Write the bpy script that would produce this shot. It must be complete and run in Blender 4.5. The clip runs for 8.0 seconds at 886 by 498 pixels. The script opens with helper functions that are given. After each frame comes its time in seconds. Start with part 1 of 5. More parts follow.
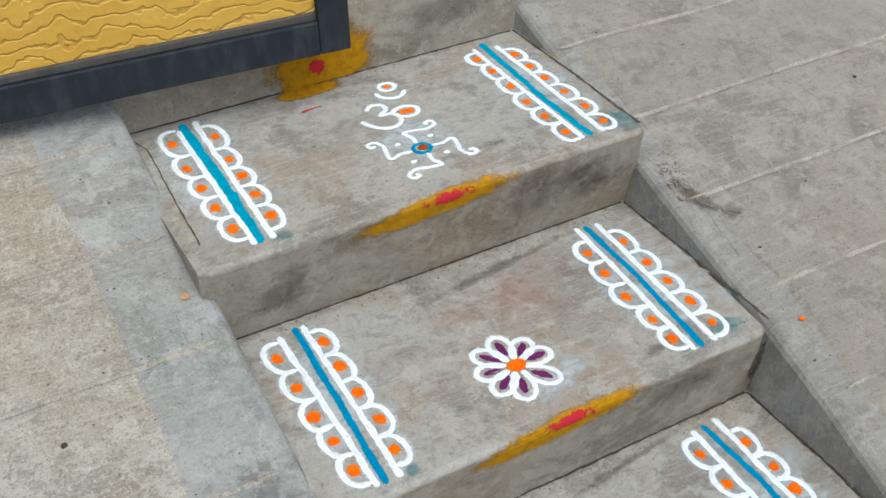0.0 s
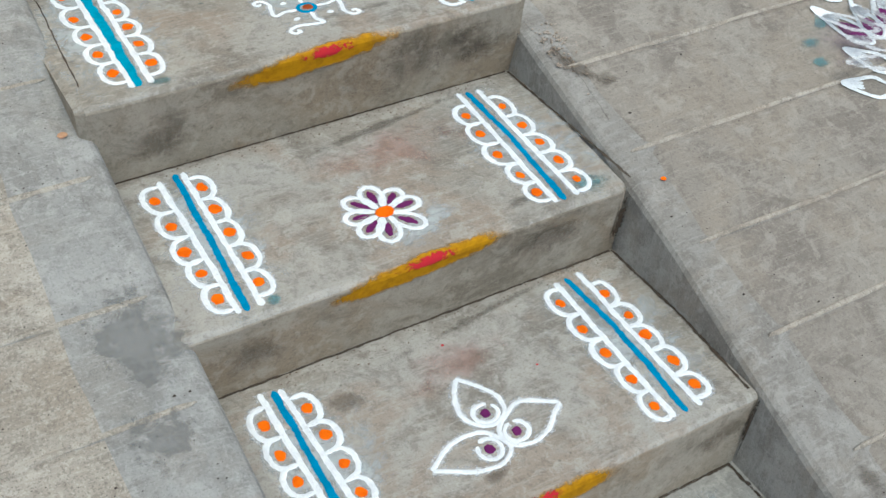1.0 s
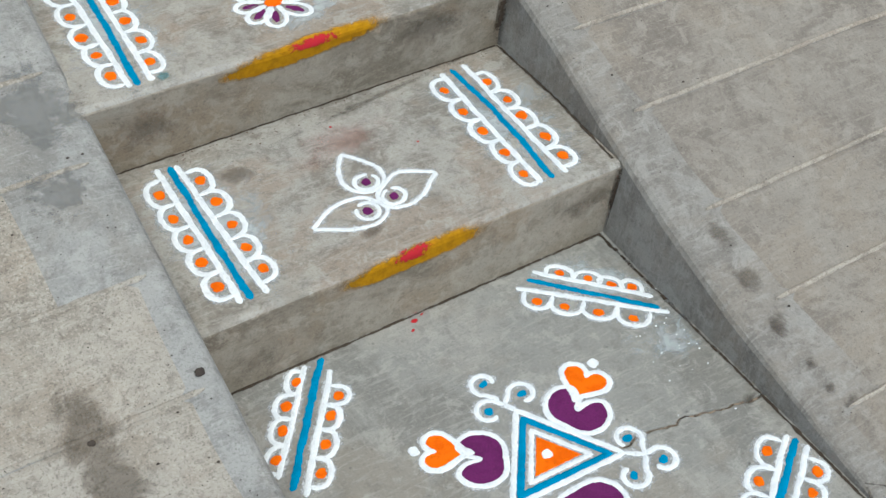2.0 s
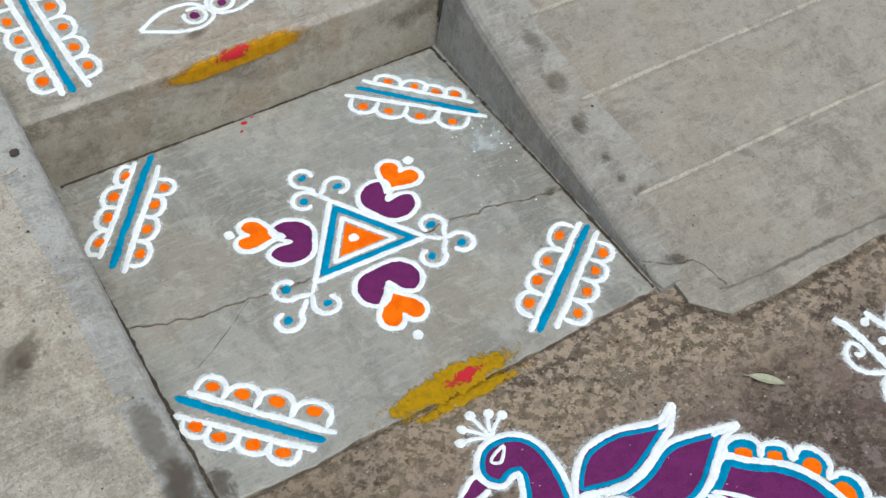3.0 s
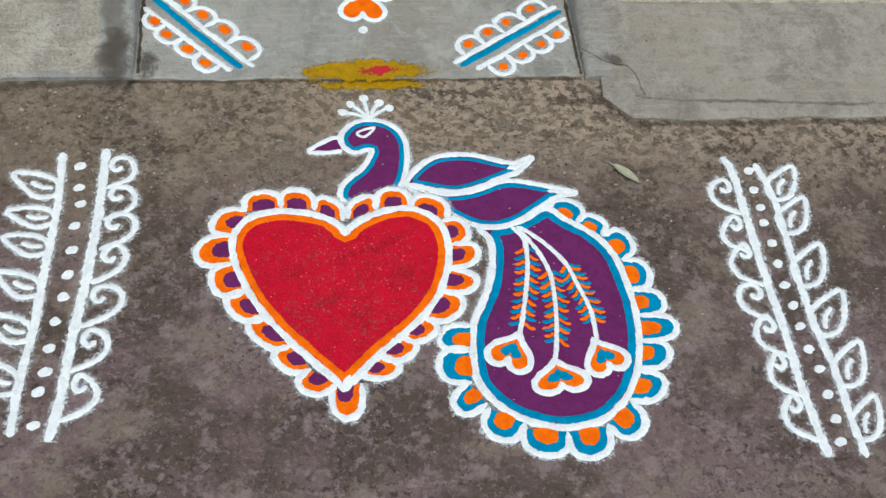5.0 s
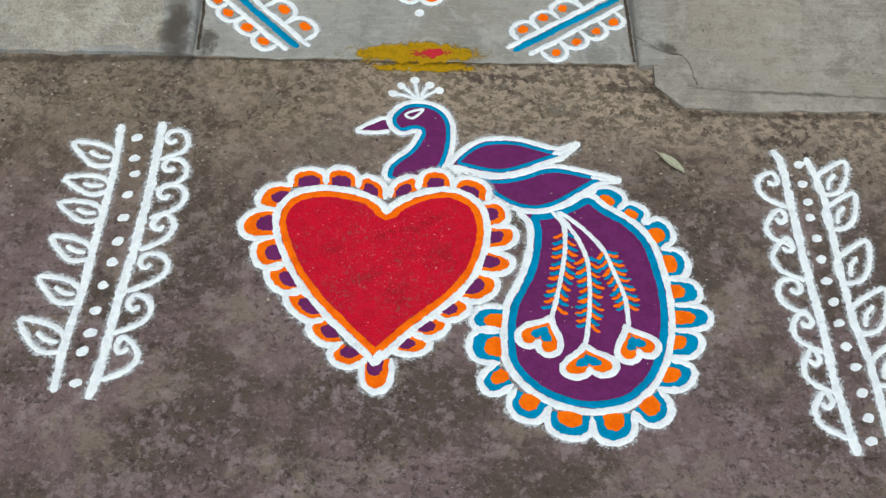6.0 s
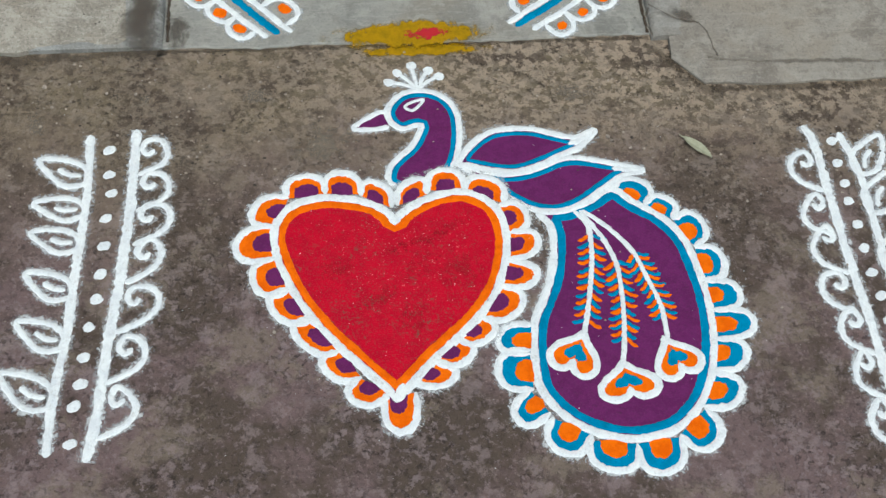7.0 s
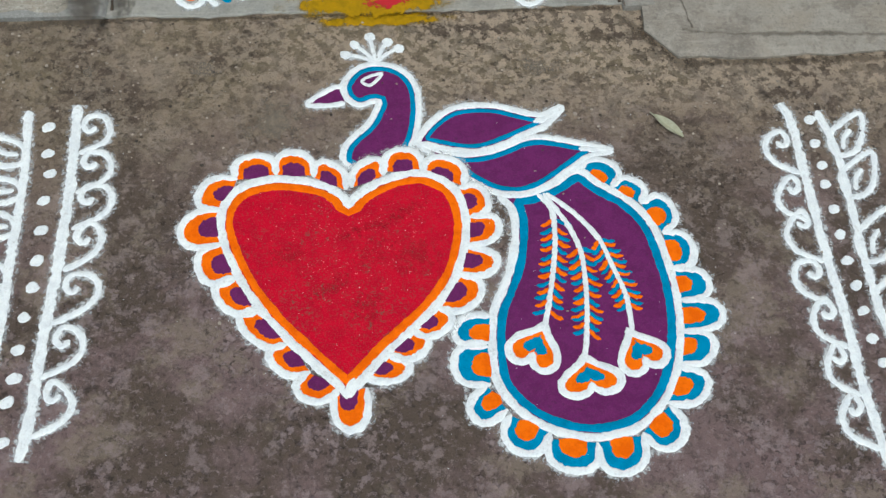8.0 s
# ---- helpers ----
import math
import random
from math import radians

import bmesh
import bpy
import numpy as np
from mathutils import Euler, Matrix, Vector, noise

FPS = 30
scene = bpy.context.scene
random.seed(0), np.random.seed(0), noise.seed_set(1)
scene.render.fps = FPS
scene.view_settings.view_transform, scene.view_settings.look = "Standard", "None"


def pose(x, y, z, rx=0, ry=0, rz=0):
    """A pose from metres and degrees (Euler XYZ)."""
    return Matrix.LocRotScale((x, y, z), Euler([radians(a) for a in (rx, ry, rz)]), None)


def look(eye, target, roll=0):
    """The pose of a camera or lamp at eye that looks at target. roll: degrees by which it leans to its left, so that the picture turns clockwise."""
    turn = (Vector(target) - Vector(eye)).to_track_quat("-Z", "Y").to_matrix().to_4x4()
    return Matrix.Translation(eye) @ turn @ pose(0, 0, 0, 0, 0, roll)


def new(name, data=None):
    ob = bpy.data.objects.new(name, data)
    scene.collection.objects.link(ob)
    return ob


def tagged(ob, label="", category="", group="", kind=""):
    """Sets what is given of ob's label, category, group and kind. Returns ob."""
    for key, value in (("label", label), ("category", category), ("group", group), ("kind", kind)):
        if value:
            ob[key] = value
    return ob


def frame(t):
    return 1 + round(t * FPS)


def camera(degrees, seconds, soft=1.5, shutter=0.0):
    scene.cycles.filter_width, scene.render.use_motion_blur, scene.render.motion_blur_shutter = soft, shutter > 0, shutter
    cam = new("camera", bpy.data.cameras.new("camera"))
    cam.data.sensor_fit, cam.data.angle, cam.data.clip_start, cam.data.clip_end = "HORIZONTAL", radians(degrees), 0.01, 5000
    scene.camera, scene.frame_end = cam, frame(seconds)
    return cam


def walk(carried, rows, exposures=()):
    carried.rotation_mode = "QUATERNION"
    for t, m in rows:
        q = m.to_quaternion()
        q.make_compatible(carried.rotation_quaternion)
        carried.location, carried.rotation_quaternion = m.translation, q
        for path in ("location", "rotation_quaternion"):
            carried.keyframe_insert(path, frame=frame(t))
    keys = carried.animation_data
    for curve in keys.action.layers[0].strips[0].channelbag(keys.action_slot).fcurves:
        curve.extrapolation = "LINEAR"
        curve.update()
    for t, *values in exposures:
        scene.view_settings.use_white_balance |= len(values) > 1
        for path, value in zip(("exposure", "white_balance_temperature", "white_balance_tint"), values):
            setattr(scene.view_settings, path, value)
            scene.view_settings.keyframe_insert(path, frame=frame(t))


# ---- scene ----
cam = camera(42.5, 8.0, soft=1.4)
PATH = [
    (0, (-0.774, -0.273, 1.579), (0.001, 1.142, 0.397), -1.4),
    (0.5, (-0.746, -0.384, 1.548), (0.06, 0.997, 0.346), -0.0),
    (1, (-0.716, -0.484, 1.507), (0.083, 0.843, 0.24), 1.4),
    (1.2, (-0.702, -0.499, 1.493), (0.089, 0.774, 0.169), 2.0),
    (2.3, (-0.692, -0.876, 1.429), (0.075, 0.278, -0.013), 0.8),
    (2.5, (-0.696, -0.906, 1.46), (0.094, 0.159, -0.037), 2.4),
    (3, (-0.563, -1.11, 1.406), (0.165, -0.017, -0.102), 2.2),
    (3.5, (-0.439, -1.254, 1.383), (0.131, -0.142, -0.178), 5.8),
    (4, (-0.401, -1.408, 1.366), (-0.031, -0.223, -0.202), 3.2),
    (4.5, (-0.328, -1.585, 1.412), (-0.009, -0.381, -0.153), 4.8),
    (5, (-0.159, -1.718, 1.372), (0.117, -0.538, -0.219), 8.9),
    (5.2, (-0.099, -1.776, 1.363), (0.157, -0.599, -0.234), 10.9),
    (6.3, (-0.074, -1.702, 1.398), (0.003, -0.536, -0.225), 3.4),
    (6.5, (-0.1, -1.657, 1.389), (0.016, -0.508, -0.244), 4.8),
    (7, (-0.163, -1.526, 1.35), (0.039, -0.501, -0.355), 6.7),
    (7.5, (-0.15, -1.459, 1.323), (0.058, -0.498, -0.419), 7.4),
    (8, (-0.106, -1.443, 1.319), (0.106, -0.507, -0.436), 8.4),
]
walk(cam, [(t, look(e, g, r)) for t, e, g, r in PATH], [(0.0, 0.07, 6120, 4), (1.2, 0.05, 6080, 2), (3.0, 0.02, 6250, 3), (4.0, -0.06, 6250, 3), (5.0, -0.12, 6280, 2), (8.0, -0.17, 6300, 1)])

# ---- light and exposure ----
world = bpy.data.worlds.new("sky")
scene.world = world
world.use_nodes = True
wn = world.node_tree
sky = wn.nodes.new("ShaderNodeTexSky")
sky.sky_type, sky.sun_disc = "NISHITA", False
sky.sun_elevation, sky.sun_rotation = radians(58), radians(160)
sky.air_density, sky.dust_density, sky.ozone_density = 1.0, 3.0, 1.0
wn.links.new(sky.outputs[0], wn.nodes["Background"].inputs[0])
wn.nodes["Background"].inputs[1].default_value = 0.15
sun_data = bpy.data.lights.new("sun", "SUN")
sun_data.energy, sun_data.angle, sun_data.color = 1.7, radians(50), (1.0, 0.975, 0.92)
sun = new("sun", sun_data)
sun.matrix_world = look((-1.0, -2.6, 6.0), (0, 0, 0))

# ---- materials ----


class Nodes:
    """Short hand for a node material."""

    def __init__(self, name):
        self.mat = bpy.data.materials.new(name)
        self.mat.use_nodes = True
        self.tree = self.mat.node_tree
        self.bsdf = self.tree.nodes["Principled BSDF"]
        self.out = self.tree.nodes["Material Output"]

    def add(self, kind, **values):
        n = self.tree.nodes.new(kind)
        for k, v in values.items():
            setattr(n, k, v)
        return n

    def link(self, a, b):
        self.tree.links.new(a, b)

    def pos(self):
        return self.add("ShaderNodeNewGeometry").outputs["Position"]

    def noise(self, scale, detail=4.0, rough=0.55, vec=None, warp=0.0, stretch=None):
        n = self.add("ShaderNodeTexNoise")
        n.inputs["Scale"].default_value, n.inputs["Detail"].default_value = scale, detail
        n.inputs["Roughness"].default_value, n.inputs["Distortion"].default_value = rough, warp
        v = vec or self.pos()
        if stretch:
            m = self.add("ShaderNodeMapping")
            m.inputs["Scale"].default_value = stretch
            self.link(v, m.inputs[0])
            v = m.outputs[0]
        self.link(v, n.inputs["Vector"])
        return n.outputs["Fac"]

    def band(self, fac, lo, hi, a=0.0, b=1.0):
        n = self.add("ShaderNodeMapRange", interpolation_type="SMOOTHSTEP")
        for i, v in ((1, lo), (2, hi), (3, a), (4, b)):
            n.inputs[i].default_value = v
        self.link(fac, n.inputs[0])
        return n.outputs[0]

    def mix(self, fac, a, b, mode="MIX"):
        n = self.add("ShaderNodeMix", data_type="RGBA", blend_type=mode)
        for slot, v in ((0, fac), (6, a), (7, b)):
            if isinstance(v, (int, float)):
                n.inputs[slot].default_value = v
            elif isinstance(v, tuple):
                n.inputs[slot].default_value = (*v, 1)
            else:
                self.link(v, n.inputs[slot])
        return n.outputs[2]

    def math(self, op, a, b=None):
        n = self.add("ShaderNodeMath", operation=op)
        for slot, v in ((0, a), (1, b)):
            if v is None:
                continue
            if isinstance(v, (int, float)):
                n.inputs[slot].default_value = v
            else:
                self.link(v, n.inputs[slot])
        return n.outputs[0]

    def bump(self, height, strength, distance):
        n = self.add("ShaderNodeBump")
        n.inputs["Strength"].default_value, n.inputs["Distance"].default_value = strength, distance
        self.link(height, n.inputs["Height"])
        self.link(n.outputs[0], self.bsdf.inputs["Normal"])

    def finish(self, colour, rough, gloss=0.25):
        if isinstance(colour, tuple):
            self.bsdf.inputs["Base Color"].default_value = (*colour, 1)
        else:
            self.link(colour, self.bsdf.inputs["Base Color"])
        self.bsdf.inputs["Roughness"].default_value = rough
        self.bsdf.inputs["Specular IOR Level"].default_value = gloss
        return self.mat


def concrete(name, base, pale, dark, warm, big=2.2, streak=None, grit=0.5, pits=0.5, vary=0.0, blotch=0.6):
    """Cast cement: broad tone, trowel marks, blotches, grit, pits and small pale scabs."""
    n = Nodes(name)
    c = n.mix(n.band(n.noise(big, 7, 0.66, warp=0.8), 0.44, 0.57), base, pale)
    c = n.mix(n.band(n.noise(big * 2.7, 7, 0.68, warp=0.6, stretch=streak), 0.49, 0.60, 0.0, 0.85), c, dark)
    c = n.mix(n.band(n.noise(big * 1.7, 5, 0.6, warp=0.5), 0.5, 0.62, 0.0, 0.75), c, warm)
    fine = n.noise(190, 6, 0.75)
    mid = n.noise(42, 9, 0.74, warp=0.3)
    c = n.mix(n.band(mid, 0.5, 0.6, 0.0, blotch), c, tuple(v * 0.72 for v in dark))
    c = n.mix(n.band(n.noise(23, 8, 0.74, warp=0.4), 0.52, 0.61, 0.0, 0.6), c, tuple(v * 1.18 for v in pale))
    trowel = n.noise(16, 6, 0.7, stretch=(1.0, 7.0, 1.0), warp=0.4)
    c = n.mix(n.band(trowel, 0.52, 0.62, 0.0, 0.45), c, tuple(v * 1.15 for v in pale))
    c = n.mix(n.band(fine, 0.52, 0.62, 0.0, grit), c, tuple(min(1.0, v * 1.3) for v in pale))
    c = n.mix(n.band(n.noise(260, 4, 0.7), 0.54, 0.62, 0.0, grit), c, tuple(v * 0.55 for v in dark))
    vor = n.add("ShaderNodeTexVoronoi")
    vor.inputs["Scale"].default_value = 48
    n.link(n.pos(), vor.inputs["Vector"])
    spot = n.math("MULTIPLY", n.band(vor.outputs["Distance"], 0.05, 0.17, 1.0, 0.0), n.band(n.noise(11, 4), 0.52, 0.66))
    c = n.mix(n.math("MULTIPLY", spot, pits), c, tuple(v * 0.35 for v in dark))
    if vary:
        info = n.add("ShaderNodeObjectInfo")
        c = n.mix(n.band(info.outputs["Random"], 0, 1, 0, vary), c, dark)
    h = n.math("ADD", n.math("MULTIPLY", fine, 0.5), n.math("ADD", n.math("MULTIPLY", mid, 1.2), n.math("MULTIPLY", spot, -0.9)))
    n.bump(n.math("ADD", h, n.math("MULTIPLY", trowel, 0.5)), 0.5, 0.0035)
    return n.finish(c, 0.88, 0.2)


def powder(name, colour, grain=0.2, bare=(0.2, 0.18, 0.16), thin=0.0, deep=None):
    """Loose dry pigment: granular, matt, here and there thin enough to show the cement."""
    n = Nodes(name)
    fine = n.noise(620, 3, 0.6)
    c = n.mix(n.band(n.noise(45, 6, 0.68), 0.42, 0.6, 0.0, 0.8), colour, deep or tuple(v * 0.78 for v in colour))
    c = n.mix(n.band(fine, 0.5, 0.64, 0.0, grain), c, tuple(min(1.0, v * 1.15 + 0.03) for v in colour))
    if thin:
        holes = n.math("MULTIPLY", n.band(n.noise(170, 6, 0.74), 0.55, 0.63), n.band(n.noise(13, 4), 0.45, 0.6, 0.1, 1.0))
        c = n.mix(n.math("MULTIPLY", holes, thin), c, bare)
        c = n.mix(n.math("MULTIPLY", n.band(n.noise(360, 4, 0.7), 0.55, 0.64), thin * 0.6), c, bare)
    n.bump(fine, 0.6, 0.0014)
    return n.finish(c, 0.97, 0.04)


def stain_material(name, colour, strength=0.8, rag=0.35, grain=30.0, deep=None, soft=0.35):
    """A stain that thins out towards a ragged rim; the mesh's UV runs from -1 to 1 over it."""
    n = Nodes(name)
    uv = n.add("ShaderNodeUVMap").outputs[0]
    length = n.add("ShaderNodeVectorMath", operation="LENGTH")
    n.link(uv, length.inputs[0])
    r = n.math("ADD", length.outputs["Value"], n.math("MULTIPLY", n.math("SUBTRACT", n.band(n.noise(grain, 7, 0.72, warp=0.5), 0.33, 0.67), 0.5), rag))
    a = n.math("MULTIPLY", n.band(r, 0.95 - soft, 0.95, 1.0, 0.0), strength)
    c = n.mix(n.band(n.noise(grain * 2.2, 6, 0.65), 0.35, 0.7), colour, deep or tuple(v * 0.6 for v in colour))
    n.finish(c, 0.95, 0.08)
    clear = n.add("ShaderNodeBsdfTransparent")
    both = n.add("ShaderNodeMixShader")
    n.link(a, both.inputs[0])
    n.link(clear.outputs[0], both.inputs[1])
    n.link(n.bsdf.outputs[0], both.inputs[2])
    n.link(both.outputs[0], n.out.inputs["Surface"])
    return n.mat


def ground_material():
    """Old brown cement: stained in broad zones, flaking in small chips, pitted."""
    n = Nodes("worn_brown_cement")
    p = n.pos()
    sep = n.add("ShaderNodeSeparateXYZ")
    n.link(p, sep.inputs[0])
    wander = n.math("MULTIPLY", n.math("SUBTRACT", n.noise(3.0, 5, 0.6), 0.5), 0.7)
    low = n.band(n.math("ADD", sep.outputs[1], wander), -0.82, -0.42)
    c = n.mix(low, (0.180, 0.124, 0.120), (0.182, 0.144, 0.096))
    light = n.mix(low, (0.300, 0.232, 0.228), (0.30, 0.245, 0.185))
    c = n.mix(n.band(n.noise(3.4, 8, 0.7, warp=0.2), 0.44, 0.56, 0, 0.95), c, (0.092, 0.068, 0.052))
    c = n.mix(n.band(n.noise(7.5, 8, 0.72, warp=0.15), 0.51, 0.60, 0, 0.65), c, (0.235, 0.188, 0.145))
    # the worn, flaking strip along the foot of the slab
    strip = n.math("MULTIPLY", n.band(n.math("ADD", sep.outputs[1], n.math("MULTIPLY", wander, 0.5)), -0.66, -0.42), n.band(sep.outputs[0], -0.5, 0.2, 0.3, 1.0))
    flakes = n.band(n.noise(52, 8, 0.68), 0.475, 0.52)
    c = n.mix(n.math("MULTIPLY", n.math("MULTIPLY", strip, flakes), 0.9), c, (0.41, 0.325, 0.24))
    mid = n.noise(50, 9, 0.72, warp=0.15)
    fine = n.noise(150, 6, 0.78)
    c = n.mix(n.band(mid, 0.52, 0.60, 0.0, 0.42), c, (0.066, 0.050, 0.038))
    # pale chips, thick in some places and missing in others
    zone = n.band(n.noise(6.0, 5, 0.65), 0.45, 0.58, 0.05, 1.0)
    chips = n.math("MULTIPLY", n.band(n.noise(64, 7, 0.70), 0.535, 0.565), zone)
    c = n.mix(n.math("MULTIPLY", chips, 0.62), c, light)
    c = n.mix(n.math("MULTIPLY", n.band(n.noise(21, 8, 0.70), 0.53, 0.60), 0.5), c, light)
    c = n.mix(n.band(n.noise(120, 7, 0.75), 0.55, 0.60, 0.0, 0.45), c, light)
    pits = n.band(n.noise(92, 5, 0.66), 0.575, 0.61)
    c = n.mix(n.math("MULTIPLY", n.math("MULTIPLY", pits, zone), 0.6), c, (0.042, 0.031, 0.025))
    c = n.mix(n.band(fine, 0.54, 0.64, 0.0, 0.35), c, (0.05, 0.039, 0.03))
    h = n.math("ADD", n.math("MULTIPLY", chips, 0.5), n.math("MULTIPLY", pits, -0.6))
    n.bump(n.math("ADD", h, n.math("ADD", n.math("MULTIPLY", mid, 1.0), n.math("MULTIPLY", fine, 0.5))), 0.8, 0.004)
    return n.finish(c, 0.84, 0.25)


def plain(name, colour, rough=0.6, metal=0.0, wear=None, scale=30.0, bump=0.2, gloss=0.4):
    n = Nodes(name)
    w = n.noise(scale, 6, 0.65, stretch=(1, 1, 0.35))
    c = n.mix(n.band(w, 0.42, 0.7, 0, 0.8), colour, wear or tuple(v * 0.7 for v in colour))
    n.bump(n.noise(scale * 6, 4), bump, 0.001)
    n.bsdf.inputs["Metallic"].default_value = metal
    return n.finish(c, rough, gloss)


STEP = concrete("step_cement", (0.315, 0.29, 0.245), (0.38, 0.365, 0.325), (0.225, 0.205, 0.172), (0.33, 0.27, 0.212), big=2.4, grit=0.28, blotch=0.42)
SLAB = concrete("slab_cement", (0.29, 0.288, 0.262), (0.35, 0.34, 0.305), (0.225, 0.22, 0.198), (0.29, 0.265, 0.222), big=1.9, grit=0.22, streak=(1, 0.3, 1), blotch=0.3)
RAMP_L = concrete("gritty_cement", (0.365, 0.333, 0.279), (0.415, 0.387, 0.334), (0.264, 0.238, 0.197), (0.328, 0.282, 0.224), big=2.9, vary=0.15, grit=0.6, pits=0.8, blotch=0.5)
RAMP = concrete("ramp_cement", (0.278, 0.252, 0.215), (0.325, 0.298, 0.255), (0.212, 0.188, 0.16), (0.31, 0.27, 0.218), big=2.6, vary=0.2, grit=0.32, blotch=0.4)
STRIP = concrete("smooth_cement", (0.318, 0.318, 0.300), (0.375, 0.375, 0.355), (0.232, 0.228, 0.212), (0.29, 0.275, 0.245), big=3.0, vary=0.15, grit=0.35, blotch=0.45)
STRIP_R = concrete("troweled_cement", (0.284, 0.270, 0.242), (0.33, 0.318, 0.29), (0.22, 0.205, 0.182), (0.29, 0.262, 0.222), big=3.0, vary=0.1, grit=0.3, blotch=0.4)
JOINT = concrete("joint_cement", (0.375, 0.335, 0.28), (0.43, 0.39, 0.33), (0.30, 0.265, 0.22), (0.34, 0.29, 0.235), big=5)
WALLC = concrete("wall_cement", (0.3, 0.27, 0.23), (0.36, 0.32, 0.28), (0.22, 0.19, 0.16), (0.3, 0.25, 0.2))
GROUND = ground_material()
WHITE = powder("white_powder", (0.86, 0.905, 0.91), 0.4, (0.40, 0.38, 0.35), 0.38, (0.74, 0.78, 0.80))
BLUE = powder("blue_powder", (0.003, 0.252, 0.465), 0.2, (0.02, 0.12, 0.2), 0.25)
TEAL = powder("teal_powder", (0.004, 0.33, 0.5), 0.2, (0.03, 0.16, 0.2), 0.3)
ORANGE = powder("orange_powder", (0.95, 0.17, 0.003), 0.15, (0.5, 0.1, 0.01), 0.2, (0.82, 0.12, 0.002))
PURPLE = powder("purple_powder", (0.15, 0.023, 0.12), 0.25, (0.07, 0.025, 0.06), 0.5)
RED = powder("red_powder", (0.55, 0.002, 0.024), 0.5, (0.21, 0.075, 0.060), 0.95, (0.44, 0.003, 0.022))
TURMERIC = stain_material("turmeric_paste", (0.50, 0.25, 0.006), 0.96, 0.22, 30, (0.36, 0.17, 0.006))
LOOSE = stain_material("loose_turmeric", (0.45, 0.255, 0.006), 0.96, 0.42, 42, (0.31, 0.19, 0.006))
KUMKUM = stain_material("vermilion_powder", (0.52, 0.025, 0.045), 0.95, 0.9, 75, (0.5, 0.03, 0.03))
DUST = stain_material("powder_dust", (0.60, 0.67, 0.68), 0.6, 0.9, 22, (0.5, 0.52, 0.52), 0.9)
HALO = stain_material("spilled_white", (0.75, 0.78, 0.79), 0.75, 0.9, 150, (0.62, 0.64, 0.65), 0.75)
PINKDUST = stain_material("pink_dust", (0.45, 0.24, 0.19), 0.28, 0.9, 18, (0.45, 0.2, 0.15), 0.8)
TEALDUST = stain_material("teal_dust", (0.1, 0.3, 0.32), 0.55, 0.5, 30, (0.12, 0.26, 0.28), 0.7)
LILAC = stain_material("lilac_dust", (0.26, 0.19, 0.25), 0.35, 0.8, 18, (0.25, 0.2, 0.24), 0.8)
DARKSTAIN = stain_material("damp_stain", (0.085, 0.07, 0.055), 0.55, 0.95, 16, (0.13, 0.105, 0.085), 0.8)
STREAK = stain_material("brown_streak", (0.12, 0.096, 0.07), 0.42, 0.75, 13, (0.16, 0.13, 0.1), 0.6)
BROADDARK = stain_material("broad_dark_tone", (0.17, 0.155, 0.13), 0.38, 0.7, 7, (0.21, 0.19, 0.16), 0.8)
PATCH = stain_material("cement_patch", (0.215, 0.218, 0.212), 0.42, 0.9, 26, (0.25, 0.25, 0.24), 0.4)

# ---- building blocks ----


def part(name, verts, faces, material, parent=None, label="", smooth=False, uvs=None):
    me = bpy.data.meshes.new(name)
    me.from_pydata([tuple(v) for v in verts], [], faces)
    if uvs:
        layer = me.uv_layers.new(name="UVMap")
        for loop in me.loops:
            layer.data[loop.index].uv = uvs[loop.vertex_index]
    me.materials.append(material)
    if smooth:
        me.polygons.foreach_set("use_smooth", [True] * len(me.polygons))
    ob = new(name, me)
    ob.parent = parent
    if material is WHITE and LAST and parent:
        root = parent.parent or parent
        SPILL.setdefault(root.name, []).append(LAST.pop())
    return tagged(ob, label) if label else ob


def spill_dust():
    """The thin dust of spilled grains beside each white line, one sheet for a drawing."""
    for root, lines in SPILL.items():
        verts, faces, uvs = [], [], []
        for path, width, closed in lines:
            path = path[::2] if len(path) > 12 else path
            nor, n, base = normals(path, closed), len(path), len(verts)
            for p, q in zip(path, nor):
                for v in (-1.0, 0.0, 1.0):
                    w = p + q * (v * (width * 0.5 + 0.0075))
                    verts.append((w.x, w.y, 0.0004))
                    uvs.append((0.0, v * 1.1))
            for i in range(n if closed else n - 1):
                a, b = base + 3 * i, base + 3 * ((i + 1) % n)
                faces += [(a, b, b + 1, a + 1), (a + 1, b + 1, b + 2, a + 2)]
        part("spilled_dust", verts, faces, HALO, bpy.data.objects[root], "thin white dust along the lines", uvs=uvs)["kind"] = "stuff"


def holder(name, at, label, category, group="", kind="", turn=(0, 0, 0)):
    ob = new(name)
    ob.empty_display_size = 0.05
    ob.matrix_basis = pose(*at, *turn)
    return tagged(ob, label, category, group, kind)


def wob(x, y, s, k):
    return noise.noise(Vector((x * s + 3.1 * k, y * s - 1.7 * k, 0.37 * k)))


def spline(pts, closed=False, step=0.004):
    """A smooth line through a few control points, in even small steps."""
    p = [Vector((a[0], a[1])) for a in pts]
    n, out = len(p), []
    for i in range(n if closed else n - 1):
        b, c = p[i], p[(i + 1) % n]
        a = p[i - 1] if closed or i else b * 2 - c
        d = p[(i + 2) % n] if closed or i + 2 < n else c * 2 - b
        k = max(2, int((c - b).length / step))
        for j in range(k):
            t = j / k
            out.append(0.5 * (2 * b + (c - a) * t + (2 * a - 5 * b + 4 * c - d) * t * t + (3 * b - a - 3 * c + d) * t ** 3))
    if not closed:
        out.append(p[-1])
    return out


